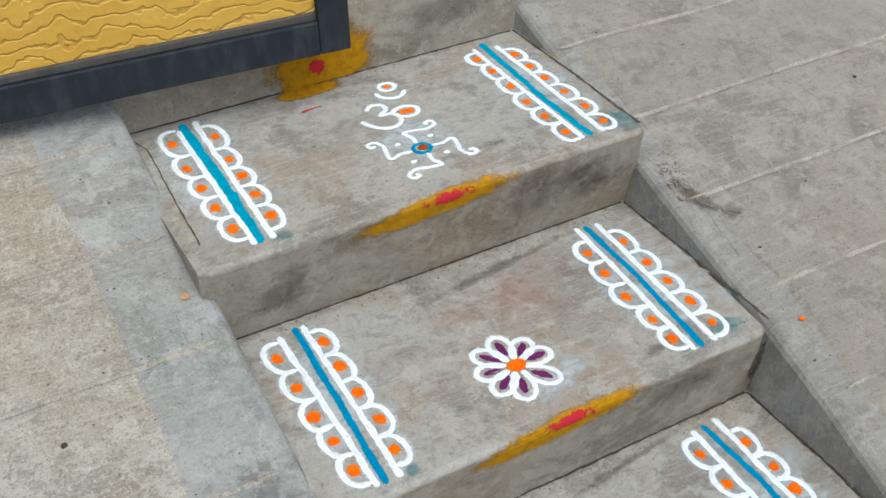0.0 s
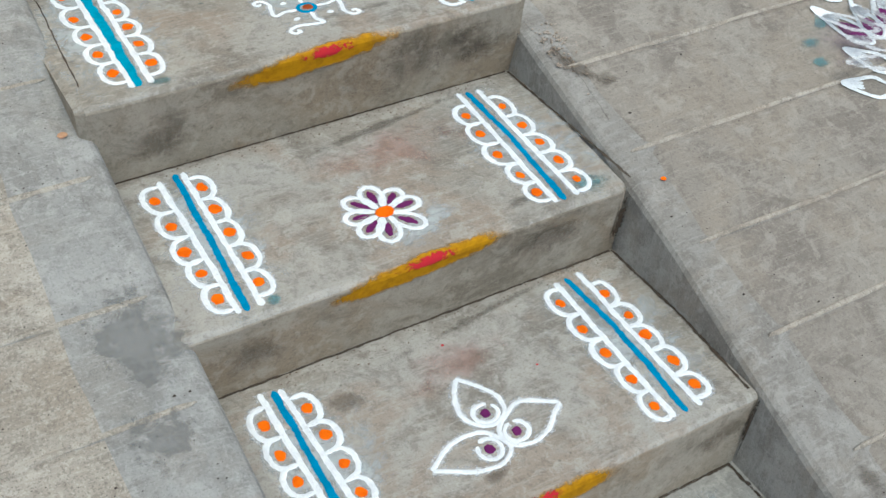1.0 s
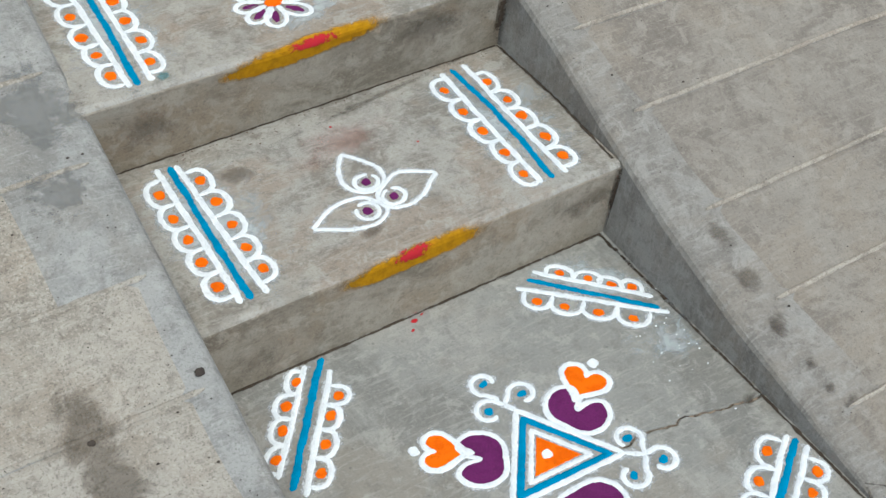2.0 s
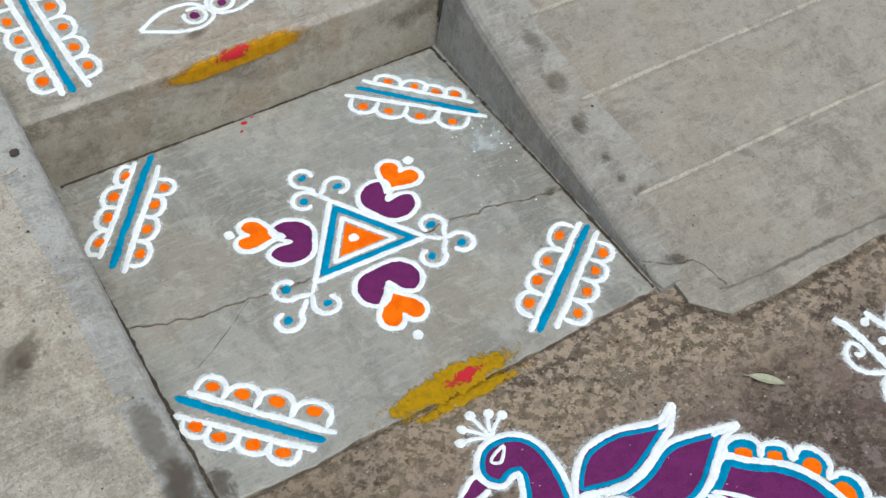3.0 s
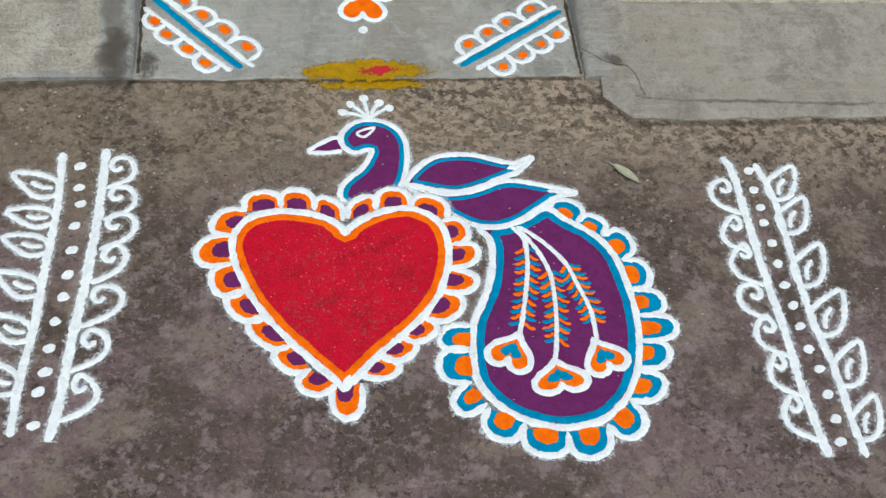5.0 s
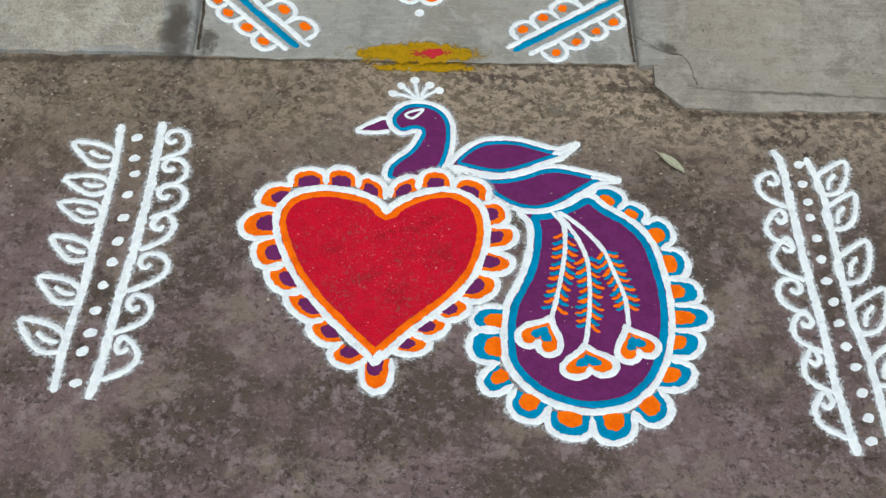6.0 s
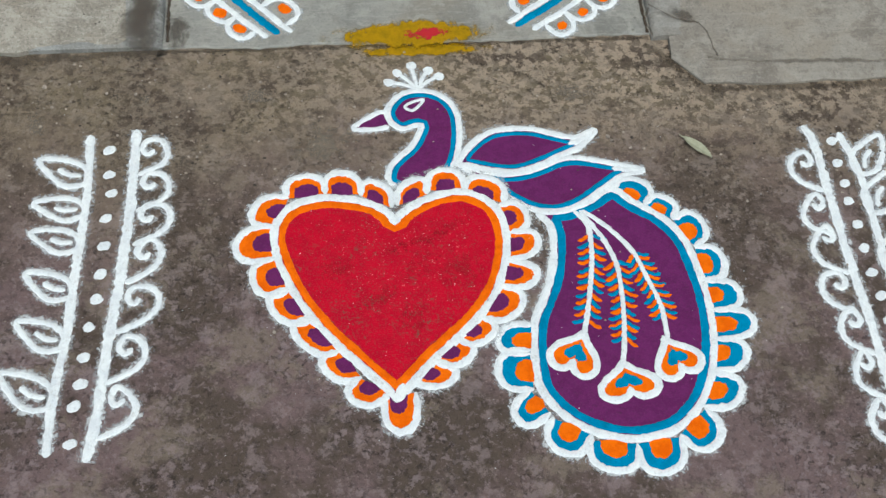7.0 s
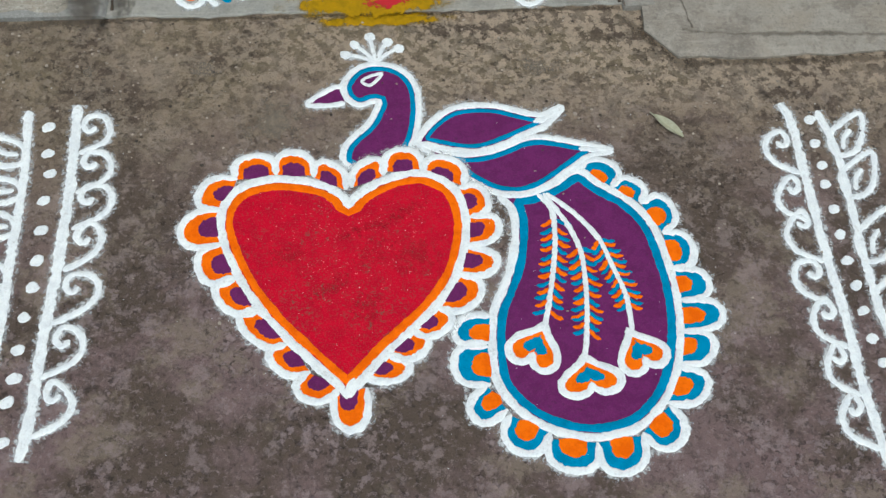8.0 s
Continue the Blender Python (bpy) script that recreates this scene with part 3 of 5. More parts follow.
def band_strip(z, blue_pts, rows, colour=BLUE, blue_w=0.0125, dots=0.0098, seed=1.0, reach=0.0165):
    """A border strip: a blue line and two white ones, each white one edged with dotted scallops."""
    at = sum((Vector(p) for p in blue_pts), Vector((0, 0))) / len(blue_pts)
    thing = holder("rangoli_border", (at.x, at.y, z), "white scalloped powder border with blue centre line and orange dots", "rangoli", "scalloped borders on the stair")

    def wavy(pts, k):
        path = spline(shift(pts, at))
        nor = normals(path, False)
        return [p + q * (0.0022 * wob(p.x, p.y, 16, seed + k) + 0.0012 * wob(p.x, p.y, 45, seed + k)) for p, q in zip(path, nor)]

    part("blue_line", *stroke(wavy(blue_pts, 1), blue_w, rag=0.22, seed=seed), colour, thing)
    for side, (ends, spots) in enumerate(rows):
        line = wavy(ends, 3 + side)
        part("white_line", *stroke(line, 0.0114 if z > 0.1 else 0.0104, seed=seed + side), WHITE, thing)
        cs = shift(spots, at)
        feet = [min(line, key=lambda p: (p - c).length) for c in cs]
        cuts = [feet[0] * 1.5 - feet[1] * 0.5] + [(p + q) / 2 for p, q in zip(feet, feet[1:])] + [feet[-1] * 1.5 - feet[-2] * 0.5]
        for i, c in enumerate(cs):
            mid, out = (cuts[i] + cuts[i + 1]) / 2, c - feet[i]
            deep = out * (1 + (reach + 0.003 * wob(i, side, 1.7, seed)) / out.length)
            along = (cuts[i + 1] - cuts[i]) * (0.015 + 0.03 * wob(i, seed, 2.1, 4))
            shape = lobe_between(cuts[i] + along + out * 0.12, mid + deep, cuts[i + 1] - along + out * 0.12)
            lob = part("scallop", *stroke(shape, 0.0104 if z > 0.1 else 0.0092, rag=0.24, seed=seed + i), WHITE, thing)
            size = dots * 1.12 * (1 + 0.22 * wob(i, side, 3.1, seed))
            d = cuts[i + 1] - cuts[i]
            dab("dot", ORANGE, lob, c.x, c.y, size, size * (0.82 + 0.15 * wob(i, side, 2.7, seed + 4)), math.degrees(math.atan2(d.y, d.x)))
    return thing


ZS = 0.004
band_strip(Z3, ((-0.301, 1.606), (-0.305, 1.371), (-0.315, 1.172)), (
    (((-0.314, 1.585), (-0.325, 1.172)), ((-0.339, 1.543), (-0.344, 1.448), (-0.343, 1.375), (-0.344, 1.305), (-0.340, 1.232))),
    (((-0.276, 1.604), (-0.293, 1.172)), ((-0.261, 1.530), (-0.267, 1.440), (-0.267, 1.378), (-0.270, 1.310), (-0.272, 1.236)))), TEAL, 0.0185, 0.0105, 1.3, 0.0185)
band_strip(Z3, ((0.354, 1.600), (0.338, 1.372), (0.334, 1.172)), (
    (((0.326, 1.586), (0.316, 1.172)), ((0.311, 1.542), (0.311, 1.483), (0.308, 1.409), (0.300, 1.339), (0.299, 1.276), (0.300, 1.207))),
    (((0.376, 1.575), (0.361, 1.172)), ((0.388, 1.521), (0.386, 1.461), (0.385, 1.404), (0.386, 1.336), (0.387, 1.269), (0.382, 1.205)))), TEAL, 0.0150, 0.0095, 2.9, 0.0185)
band_strip(Z2, ((-0.284, 1.155), (-0.296, 0.963), (-0.308, 0.763)), (
    (((-0.316, 1.147), (-0.322, 0.764)), ((-0.340, 1.096), (-0.340, 1.016), (-0.344, 0.943), (-0.339, 0.879), (-0.339, 0.811))),
    (((-0.270, 1.153), (-0.284, 0.764)), ((-0.256, 1.097), (-0.259, 1.027), (-0.261, 0.957), (-0.258, 0.887), (-0.268, 0.818)))), BLUE, 0.0125, 0.0105, 4.1, 0.0185)
band_strip(Z2, ((0.309, 1.146), (0.301, 0.966), (0.279, 0.763)), (
    (((0.292, 1.150), (0.262, 0.764)), ((0.265, 1.073), (0.257, 1.008), (0.249, 0.934), (0.250, 0.862), (0.247, 0.805))),
    (((0.334, 1.144), (0.307, 0.764)), ((0.345, 1.070), (0.342, 0.996), (0.340, 0.933), (0.337, 0.868), (0.332, 0.804)))), BLUE, 0.0125, 0.0095, 5.7, 0.0185)
band_strip(Z1, ((-0.292, 0.741), (-0.298, 0.543), (-0.299, 0.381)), (
    (((-0.314, 0.746), (-0.316, 0.381)), ((-0.333, 0.680), (-0.335, 0.613), (-0.333, 0.554), (-0.335, 0.494), (-0.334, 0.432))),
    (((-0.280, 0.739), (-0.274, 0.380)), ((-0.259, 0.680), (-0.257, 0.616), (-0.257, 0.552), (-0.259, 0.491), (-0.257, 0.434)))), BLUE, 0.0125, 0.0098, 6.2, 0.0185)
band_strip(Z1, ((0.281, 0.742), (0.282, 0.575), (0.266, 0.380)), (
    (((0.258, 0.740), (0.241, 0.380)), ((0.235, 0.691), (0.231, 0.618), (0.231, 0.552), (0.232, 0.480), (0.227, 0.416))),
    (((0.310, 0.745), (0.293, 0.380)), ((0.320, 0.674), (0.322, 0.608), (0.318, 0.554), (0.320, 0.482), (0.316, 0.422)))), BLUE, 0.0125, 0.0098, 7.4, 0.0185)
band_strip(ZS, ((-0.208, 0.350), (-0.292, 0.238), (-0.362, 0.140)), (
    (((-0.238, 0.348), (-0.372, 0.170)), ((-0.266, 0.324), (-0.302, 0.288), (-0.327, 0.248), (-0.359, 0.203))),
    (((-0.207, 0.320), (-0.350, 0.121)), ((-0.220, 0.266), (-0.249, 0.236), (-0.282, 0.191), (-0.311, 0.147)))), BLUE, 0.0125, 0.0092, 8.8)
band_strip(ZS, ((0.185, 0.326), (0.264, 0.241), (0.344, 0.152)), (
    (((0.157, 0.318), (0.352, 0.135)), ((0.171, 0.274), (0.205, 0.239), (0.248, 0.198), (0.290, 0.157))),
    (((0.205, 0.337), (0.352, 0.180)), ((0.245, 0.310), (0.281, 0.273), (0.307, 0.241), (0.334, 0.217)))), BLUE, 0.0118, 0.0085, 9.5)
band_strip(ZS, ((0.350, -0.172), (0.248, -0.243), (0.150, -0.313)), (
    (((0.343, -0.160), (0.139, -0.306)), ((0.295, -0.167), (0.246, -0.202), (0.208, -0.228), (0.171, -0.258))),
    (((0.357, -0.192), (0.177, -0.322)), ((0.334, -0.235), (0.301, -0.259), (0.263, -0.287), (0.225, -0.314)))), BLUE, 0.0120, 0.0092, 10.1)
band_strip(ZS, ((-0.375, -0.138), (-0.299, -0.228), (-0.221, -0.315)), (
    (((-0.387, -0.164), (-0.239, -0.322)), ((-0.368, -0.198), (-0.347, -0.231), (-0.310, -0.268), (-0.280, -0.301))),
    (((-0.356, -0.138), (-0.201, -0.312)), ((-0.319, -0.148), (-0.288, -0.183), (-0.250, -0.220), (-0.212, -0.263)))), BLUE, 0.0125, 0.0098, 11.6)


def motif(name, at, z, label, group=""):
    return holder(name, (at[0], at[1], z), label, "rangoli", group)


# the swirl sign with four turning arms, and the written sign above it
sw = motif("rangoli_cross", (0.046, 1.294), Z3, "white four-armed powder sign with blue ring, on cement")
part("ring", *stroke(arc(0, 0, 0.016, 0.016), 0.010, True, seed=3), BLUE, sw, "blue powder ring")
dab("centre", powder("rust_powder", (0.33, 0.07, 0.02), 0.2), sw, 0.003, 0.001, 0.010)
for i in range(4):
    t = radians(90 - 90 * i)
    d, e = Vector((math.cos(t), math.sin(t))), Vector((math.sin(t), -math.cos(t)))
    pts = [d * 0.020, d * 0.042 + e * 0.002, d * 0.064 - e * 0.004, d * 0.063 + e * 0.018, d * 0.057 + e * 0.042, d * 0.066 + e * 0.062, d * 0.080 + e * 0.060, d * 0.078 + e * 0.048, d * 0.069 + e * 0.050]
    part("arm", *stroke(spline(pts, step=0.003), 0.0085, seed=i + 4.0), WHITE, sw)
    c = d * 0.032 + e * 0.034
    dab("dot", WHITE, sw, c.x, c.y, 0.0065, 0.005)
om = motif("rangoli_sign", (0.06, 1.46), Z3, "curled white powder sign with orange dots on cement")
part("curl", *stroke(spline(shift([(0.020, 1.468), (0.036, 1.482), (0.054, 1.476), (0.055, 1.455), (0.036, 1.440), (0.055, 1.437), (0.066, 1.420), (0.056, 1.395), (0.032, 1.388), (0.008, 1.405), (-0.006, 1.436)], (0.06, 1.46)), step=0.003), 0.0095, seed=3.3), WHITE, om)
part("loop", *stroke(spline(shift([(0.060, 1.436), (0.074, 1.447), (0.094, 1.448), (0.110, 1.432), (0.100, 1.412), (0.080, 1.410), (0.066, 1.420)], (0.06, 1.46)), True, 0.003), 0.009, True, seed=3.9), WHITE, om)
dab("dot", ORANGE, om, 0.027, -0.031, 0.015, 0.0085, -12)
part("crescent", *stroke(spline(shift([(0.066, 1.522), (0.070, 1.502), (0.088, 1.488), (0.108, 1.490), (0.123, 1.506)], (0.06, 1.46)), step=0.003), 0.0095, seed=5.1), WHITE, om)
part("ring", *stroke(arc(0.038, 0.075, 0.016, 0.016), 0.009, True, seed=5.5), WHITE, om)
dab("dot", ORANGE, om, 0.038, 0.075, 0.0085, 0.006, -15)

# the eight-petalled flower
fl = motif("rangoli_flower", (-0.012, 0.882), Z2, "white powder flower with purple petals and orange centre")
for ang, r in ((127, 0.076), (171, 0.068), (88, 0.078), (45, 0.068), (4, 0.068), (-56, 0.078), (-108, 0.080), (-145, 0.074)):
    d = Vector((math.cos(radians(ang)), math.sin(radians(ang))))
    e = Vector((-d.y, d.x))
    pts = [d * 0.014 - e * 0.006, d * r * 0.5 - e * 0.017, d * r * 0.85 - e * 0.0155, d * r, d * r * 0.85 + e * 0.0155, d * r * 0.5 + e * 0.017, d * 0.014 + e * 0.006]
    pet = part("petal", *stroke(spline(pts, step=0.003), 0.0095, seed=ang * 0.1), WHITE, fl)
    dab("petal_heart", PURPLE, pet, d.x * r * 0.6, d.y * r * 0.6, r * 0.24, 0.0065, ang, label="purple powder core")
dab("centre", ORANGE, fl, 0, 0, 0.0165, 0.0145, lift=0.001, label="orange powder centre")

# three leaves round a middle
lf = motif("rangoli_leaves", (-0.03, 0.505), Z1, "three white powder leaf outlines with purple spots")
LEAVES = (
    ((-0.021, 0.622), (0.004, 0.588), (0.019, 0.553), (0.010, 0.520), (-0.020, 0.508), (-0.046, 0.525), (-0.053, 0.555), (-0.040, 0.592)),
    ((0.099, 0.497), (0.045, 0.529), (0.008, 0.514), (-0.018, 0.492), (-0.018, 0.462), (0.016, 0.447), (0.052, 0.458), (0.078, 0.480)),
    ((-0.149, 0.474), (-0.100, 0.504), (-0.052, 0.506), (-0.030, 0.488), (-0.020, 0.455), (-0.050, 0.434), (-0.090, 0.440), (-0.122, 0.458)),
)
for k, (pts, dot) in enumerate(zip(LEAVES, ((-0.017, 0.534), (0.006, 0.479), (-0.050, 0.468)))):
    tip = pts[0]
    line = spline(shift((*pts, (tip[0] + 0.0005, tip[1] - 0.001)), (-0.03, 0.505)), step=0.003)
    leaf = part("leaf_outline", *stroke(line, 0.0085, seed=k + 7.0), WHITE, lf)
    c = Vector((dot[0] + 0.03, dot[1] - 0.505))
    part("curl", *stroke(arc(c.x, c.y, 0.021, 0.019, 60, 400, 40 * k), 0.008, seed=k + 2.2), WHITE, leaf)
    dab("spot", PURPLE, leaf, c.x, c.y, 0.0085, lift=0.0004, label="purple powder spot")


def heart_path(w, h, tip, up, n=64):
    """A heart whose point lies at tip and whose lobes lie towards up."""
    side, res = Vector((up.y, -up.x)), []
    for i in range(n):
        t = 2 * math.pi * i / n
        x = math.sin(t) ** 3
        y = (13 * math.cos(t) - 5 * math.cos(2 * t) - 2 * math.cos(3 * t) - math.cos(4 * t) + 17) / 29
        res.append(tip + side * (x * w / 2) + up * (y * h))
    return res


def kidney_path(w, h, foot, up):
    """A broad heart with a round foot."""
    side = Vector((up.y, -up.x))
    shape = ((0, 0), (0.30, 0.05), (0.48, 0.35), (0.47, 0.75), (0.28, 1.0), (0.09, 0.84), (0, 0.52), (-0.09, 0.84), (-0.28, 1.0), (-0.47, 0.75), (-0.48, 0.35), (-0.30, 0.05))
    return spline([foot + side * (x * w) + up * (y * h) for x, y in shape], True, 0.003)


# the star of hearts round a triangle, on the slab
star = motif("rangoli_star", (0, 0), ZS, "triangle and hearts star of orange, purple, blue and white powder")
TRI = [Vector((0.007, 0.096)), Vector((-0.098, -0.050)), Vector((0.104, -0.057))]


def tri_path(k):
    c = sum(TRI, Vector((0, 0))) / 3
    v = [c + (p - c) * k for p in TRI]
    return [a + (b - a) * i / 40 for a, b in zip(v, v[1:] + v[:1]) for i in range(40)]


part("triangle_outline", *stroke(tri_path(1.0), 0.010, True, seed=1.1), WHITE, star)
part("triangle_band", *stroke(tri_path(0.80), 0.0115, True, rag=0.12, seed=2.1), BLUE, star, "blue powder triangle band")
part("triangle_inner", *stroke(tri_path(0.54), 0.0085, True, seed=3.1), WHITE, star)
part("triangle_core", *fill(tri_path(0.42)), ORANGE, star, "orange powder core")
dab("centre_dot", WHITE, star, 0, 0.001, 0.0085, lift=0.001)
for k, ang in enumerate((147.2, 33.4, 267)):
    d = Vector((math.cos(radians(ang)), math.sin(radians(ang))))
    ang2 = radians(ang + (6, -6, 4)[k])
    d2 = Vector((math.cos(ang2), math.sin(ang2)))
    kp = kidney_path((0.098, 0.104, 0.113)[k], 0.074, d2 * (0.064, 0.064, 0.071)[k], d2)
    ob = part("purple_heart", *fill(kp), PURPLE, star, "purple powder heart")
    part("heart_outline", *stroke(kp, 0.0105, True, seed=k + 1.5), WHITE, ob)
    hp = heart_path((0.070, 0.080, 0.078)[k], (0.074, 0.072, 0.080)[k], d * 0.117, d)
    ob = part("orange_heart", *fill(hp, 0.0004), ORANGE, star, "orange powder heart")
    part("heart_outline", *stroke(hp, 0.0105, True, lift=0.0005, seed=k + 2.5), WHITE, ob)
    dab("dot", WHITE, star, d.x * (0.204, 0.204, 0.222)[k], d.y * (0.204, 0.204, 0.222)[k], 0.0092)
CURLS = (
    (TRI[2], (0.130, -0.076), ((0.125, -0.038, 1), (0.148, -0.097, -1), (0.091, -0.098, -1))),
    (TRI[0], (-0.003, 0.115), ((0.034, 0.119, -1), (-0.009, 0.166, -1), (-0.032, 0.115, 1))),
    (TRI[1], (-0.113, -0.068), ((-0.100, -0.097, 1), (-0.144, -0.040, -1), (-0.169, -0.096, -1))),
)
for k, (v, node, curls) in enumerate(CURLS):
    node = Vector(node)
    part("curl_stem", *stroke(spline([v, (v + node) / 2, node], step=0.003), 0.009, seed=k + 1.2), WHITE, star)
    for m, (x, y, turn) in enumerate(curls):
        c = Vector((x, y))
        root = node
        if (c - node).length > 0.045:
            root = node + (c - node).normalized() * 0.012
        a0 = math.atan2((root - c).y, (root - c).x)
        r = 0.0235
        pts = [root]
        for i in range(13):
            a = a0 + turn * (0.45 + i * 0.40)
            pts.append(c + Vector((math.cos(a), math.sin(a))) * (r * (1 - 0.03 * i)))
        ob = part("curl", *stroke(spline(pts, step=0.003), 0.0092, seed=k * 3 + m), WHITE, star)
        dab("curl_dot", BLUE, ob, c.x, c.y, 0.0085, 0.0068, 30 * m, label="blue powder dot")

# ---- the heart on the ground ----
HC = (-0.07, -0.77)
heart_pts = [(-0.067, -0.668), (-0.074, -0.655), (-0.096, -0.637), (-0.135, -0.625), (-0.175, -0.623), (-0.211, -0.635), (-0.231, -0.660), (-0.236, -0.692), (-0.228, -0.729), (-0.214, -0.765), (-0.193, -0.805), (-0.161, -0.849), (-0.126, -0.888), (-0.096, -0.921), (-0.083, -0.937), (-0.070, -0.924), (-0.030, -0.884), (0.003, -0.855), (0.037, -0.823), (0.064, -0.786), (0.081, -0.743), (0.088, -0.706), (0.085, -0.668), (0.070, -0.641), (0.039, -0.623), (0.004, -0.624), (-0.032, -0.638), (-0.058, -0.656)]
hp = spline(shift(heart_pts, HC), True)
heart = motif("rangoli_heart", HC, 0.0024, "large red powder heart with orange rim and white scallops")
part("red_field", *fill(hp), RED, heart, "red granular powder field")
part("orange_rim", *stroke(inset(hp, 0.0118), 0.0118, True, 0.0004, rag=0.15, seed=2.2), ORANGE, heart, "orange powder rim")
part("white_rim", *stroke(hp, 0.0125, True, 0.0006, seed=3.2), WHITE, heart)


def ring_scallops(spots, at, thing, outer, inner, seed, labels, line=0.0105):
    """Filled scallops along a closed line: each runs from a foot over its top to the next foot."""
    for k, (a, top, b) in enumerate(spots):
        a, top, b = (Vector(p) - Vector(at) for p in (a, top, b))
        mid = (a + b) / 2
        ob = part("scallop", *stroke(lobe_between(a, top, b), line, rag=0.26, lift=0.0006, seed=seed + k), WHITE, thing)
        part("scallop_fill", *fill(lobe_between(a, top, b), 0.0002), outer, ob, labels[0])
        lean = (b - a) * (0.07 * wob(k, 3, 2.1, seed))
        w, d = 0.56 + 0.12 * wob(k, 1, 1.9, seed), 0.58 + 0.12 * wob(k, 2, 2.3, seed)
        core = lobe_between(mid + (a - mid) * w + lean, mid + (top - mid) * d + lean * 1.6, mid + (b - mid) * w + lean)
        part("scallop_core", *fill(core + [mid - (top - mid) * 0.1], 0.0008, rag=0.0016, seed=seed + k), inner, ob, labels[1])


HEART_SCALLOPS = (
    ((-0.216, -0.620), (-0.191, -0.584), (-0.162, -0.616)), ((-0.162, -0.616), (-0.138, -0.581), (-0.112, -0.619)),
    ((-0.111, -0.622), (-0.087, -0.601), (-0.070, -0.644)), ((-0.061, -0.641), (-0.038, -0.599), (-0.018, -0.624)),
    ((-0.015, -0.617), (0.012, -0.583), (0.035, -0.620)), ((0.036, -0.625), (0.072, -0.600), (0.089, -0.645)),
    ((0.082, -0.649), (0.120, -0.664), (0.093, -0.695)), ((0.093, -0.695), (0.131, -0.713), (0.084, -0.738)),
    ((0.084, -0.741), (0.121, -0.769), (0.067, -0.778)), ((0.067, -0.779), (0.093, -0.814), (0.037, -0.826)),
    ((0.037, -0.826), (0.046, -0.856), (0.001, -0.856)), ((0.001, -0.856), (0.015, -0.886), (-0.031, -0.886)),
    ((-0.031, -0.886), (-0.010, -0.915), (-0.062, -0.913)),
)
MORE_HEART_SCALLOPS = (
    ((-0.059, -0.929), (-0.080, -0.982), (-0.100, -0.930)), ((-0.092, -0.927), (-0.135, -0.938), (-0.130, -0.903)),
    ((-0.127, -0.903), (-0.171, -0.893), (-0.156, -0.864)), ((-0.154, -0.864), (-0.204, -0.847), (-0.191, -0.814)),
    ((-0.189, -0.818), (-0.239, -0.798), (-0.214, -0.769)), ((-0.218, -0.772), (-0.264, -0.753), (-0.232, -0.718)),
    ((-0.238, -0.719), (-0.287, -0.696), (-0.233, -0.665)), ((-0.233, -0.667), (-0.263, -0.637), (-0.213, -0.620)),
)
ring_scallops(HEART_SCALLOPS + MORE_HEART_SCALLOPS, HC, heart, ORANGE, PURPLE, 2.7, ("orange powder", "purple powder"))
SCUFF = stain_material("scuffed_red", (0.2, 0.04, 0.035), 0.2, 2.6, 140, (0.24, 0.03, 0.03), 0.7)
for x, y, w, h, turn in ((0.035, 0.070, 0.07, 0.016, 25), (0.075, 0.085, 0.06, 0.014, 30), (0.0, 0.058, 0.05, 0.012, 10), (0.03, 0.03, 0.05, 0.03, 40), (0.085, 0.02, 0.05, 0.04, 0), (-0.03, -0.02, 0.05, 0.02, 30), (-0.08, 0.03, 0.04, 0.03, 0), (0.02, -0.05, 0.04, 0.03, 60)):
    decal("scuff", SCUFF, heart, (x, y, 0.0012), (w, h), turn)
part("point_stroke", *stroke(spline([(-0.004, -0.146), (-0.010, -0.158), (-0.015, -0.172)]), 0.011, lift=0.001, seed=2.8), WHITE, heart)

# ---- the long-necked plumed figure ----
BC = (0.15, -0.70)
bird = motif("rangoli_plume", BC, 0.0, "purple plumed powder figure with blue rims and white outlines")


def shape(name, pts, label, rim=0.0095, rim_w=0.0095, line_w=0.0095, core=PURPLE, lift=0.0):
    path = spline(shift(pts, BC), True)
    ob = part(name, *fill(path, lift), core, bird, label)
    part("blue_rim", *stroke(inset(path, rim), rim_w, True, lift + 0.0003, rag=0.12, seed=rim * 99), BLUE, ob, "blue powder rim")
    part("white_outline", *stroke(path, line_w, True, lift + 0.0006, seed=rim_w * 77), WHITE, ob)
    return ob, path


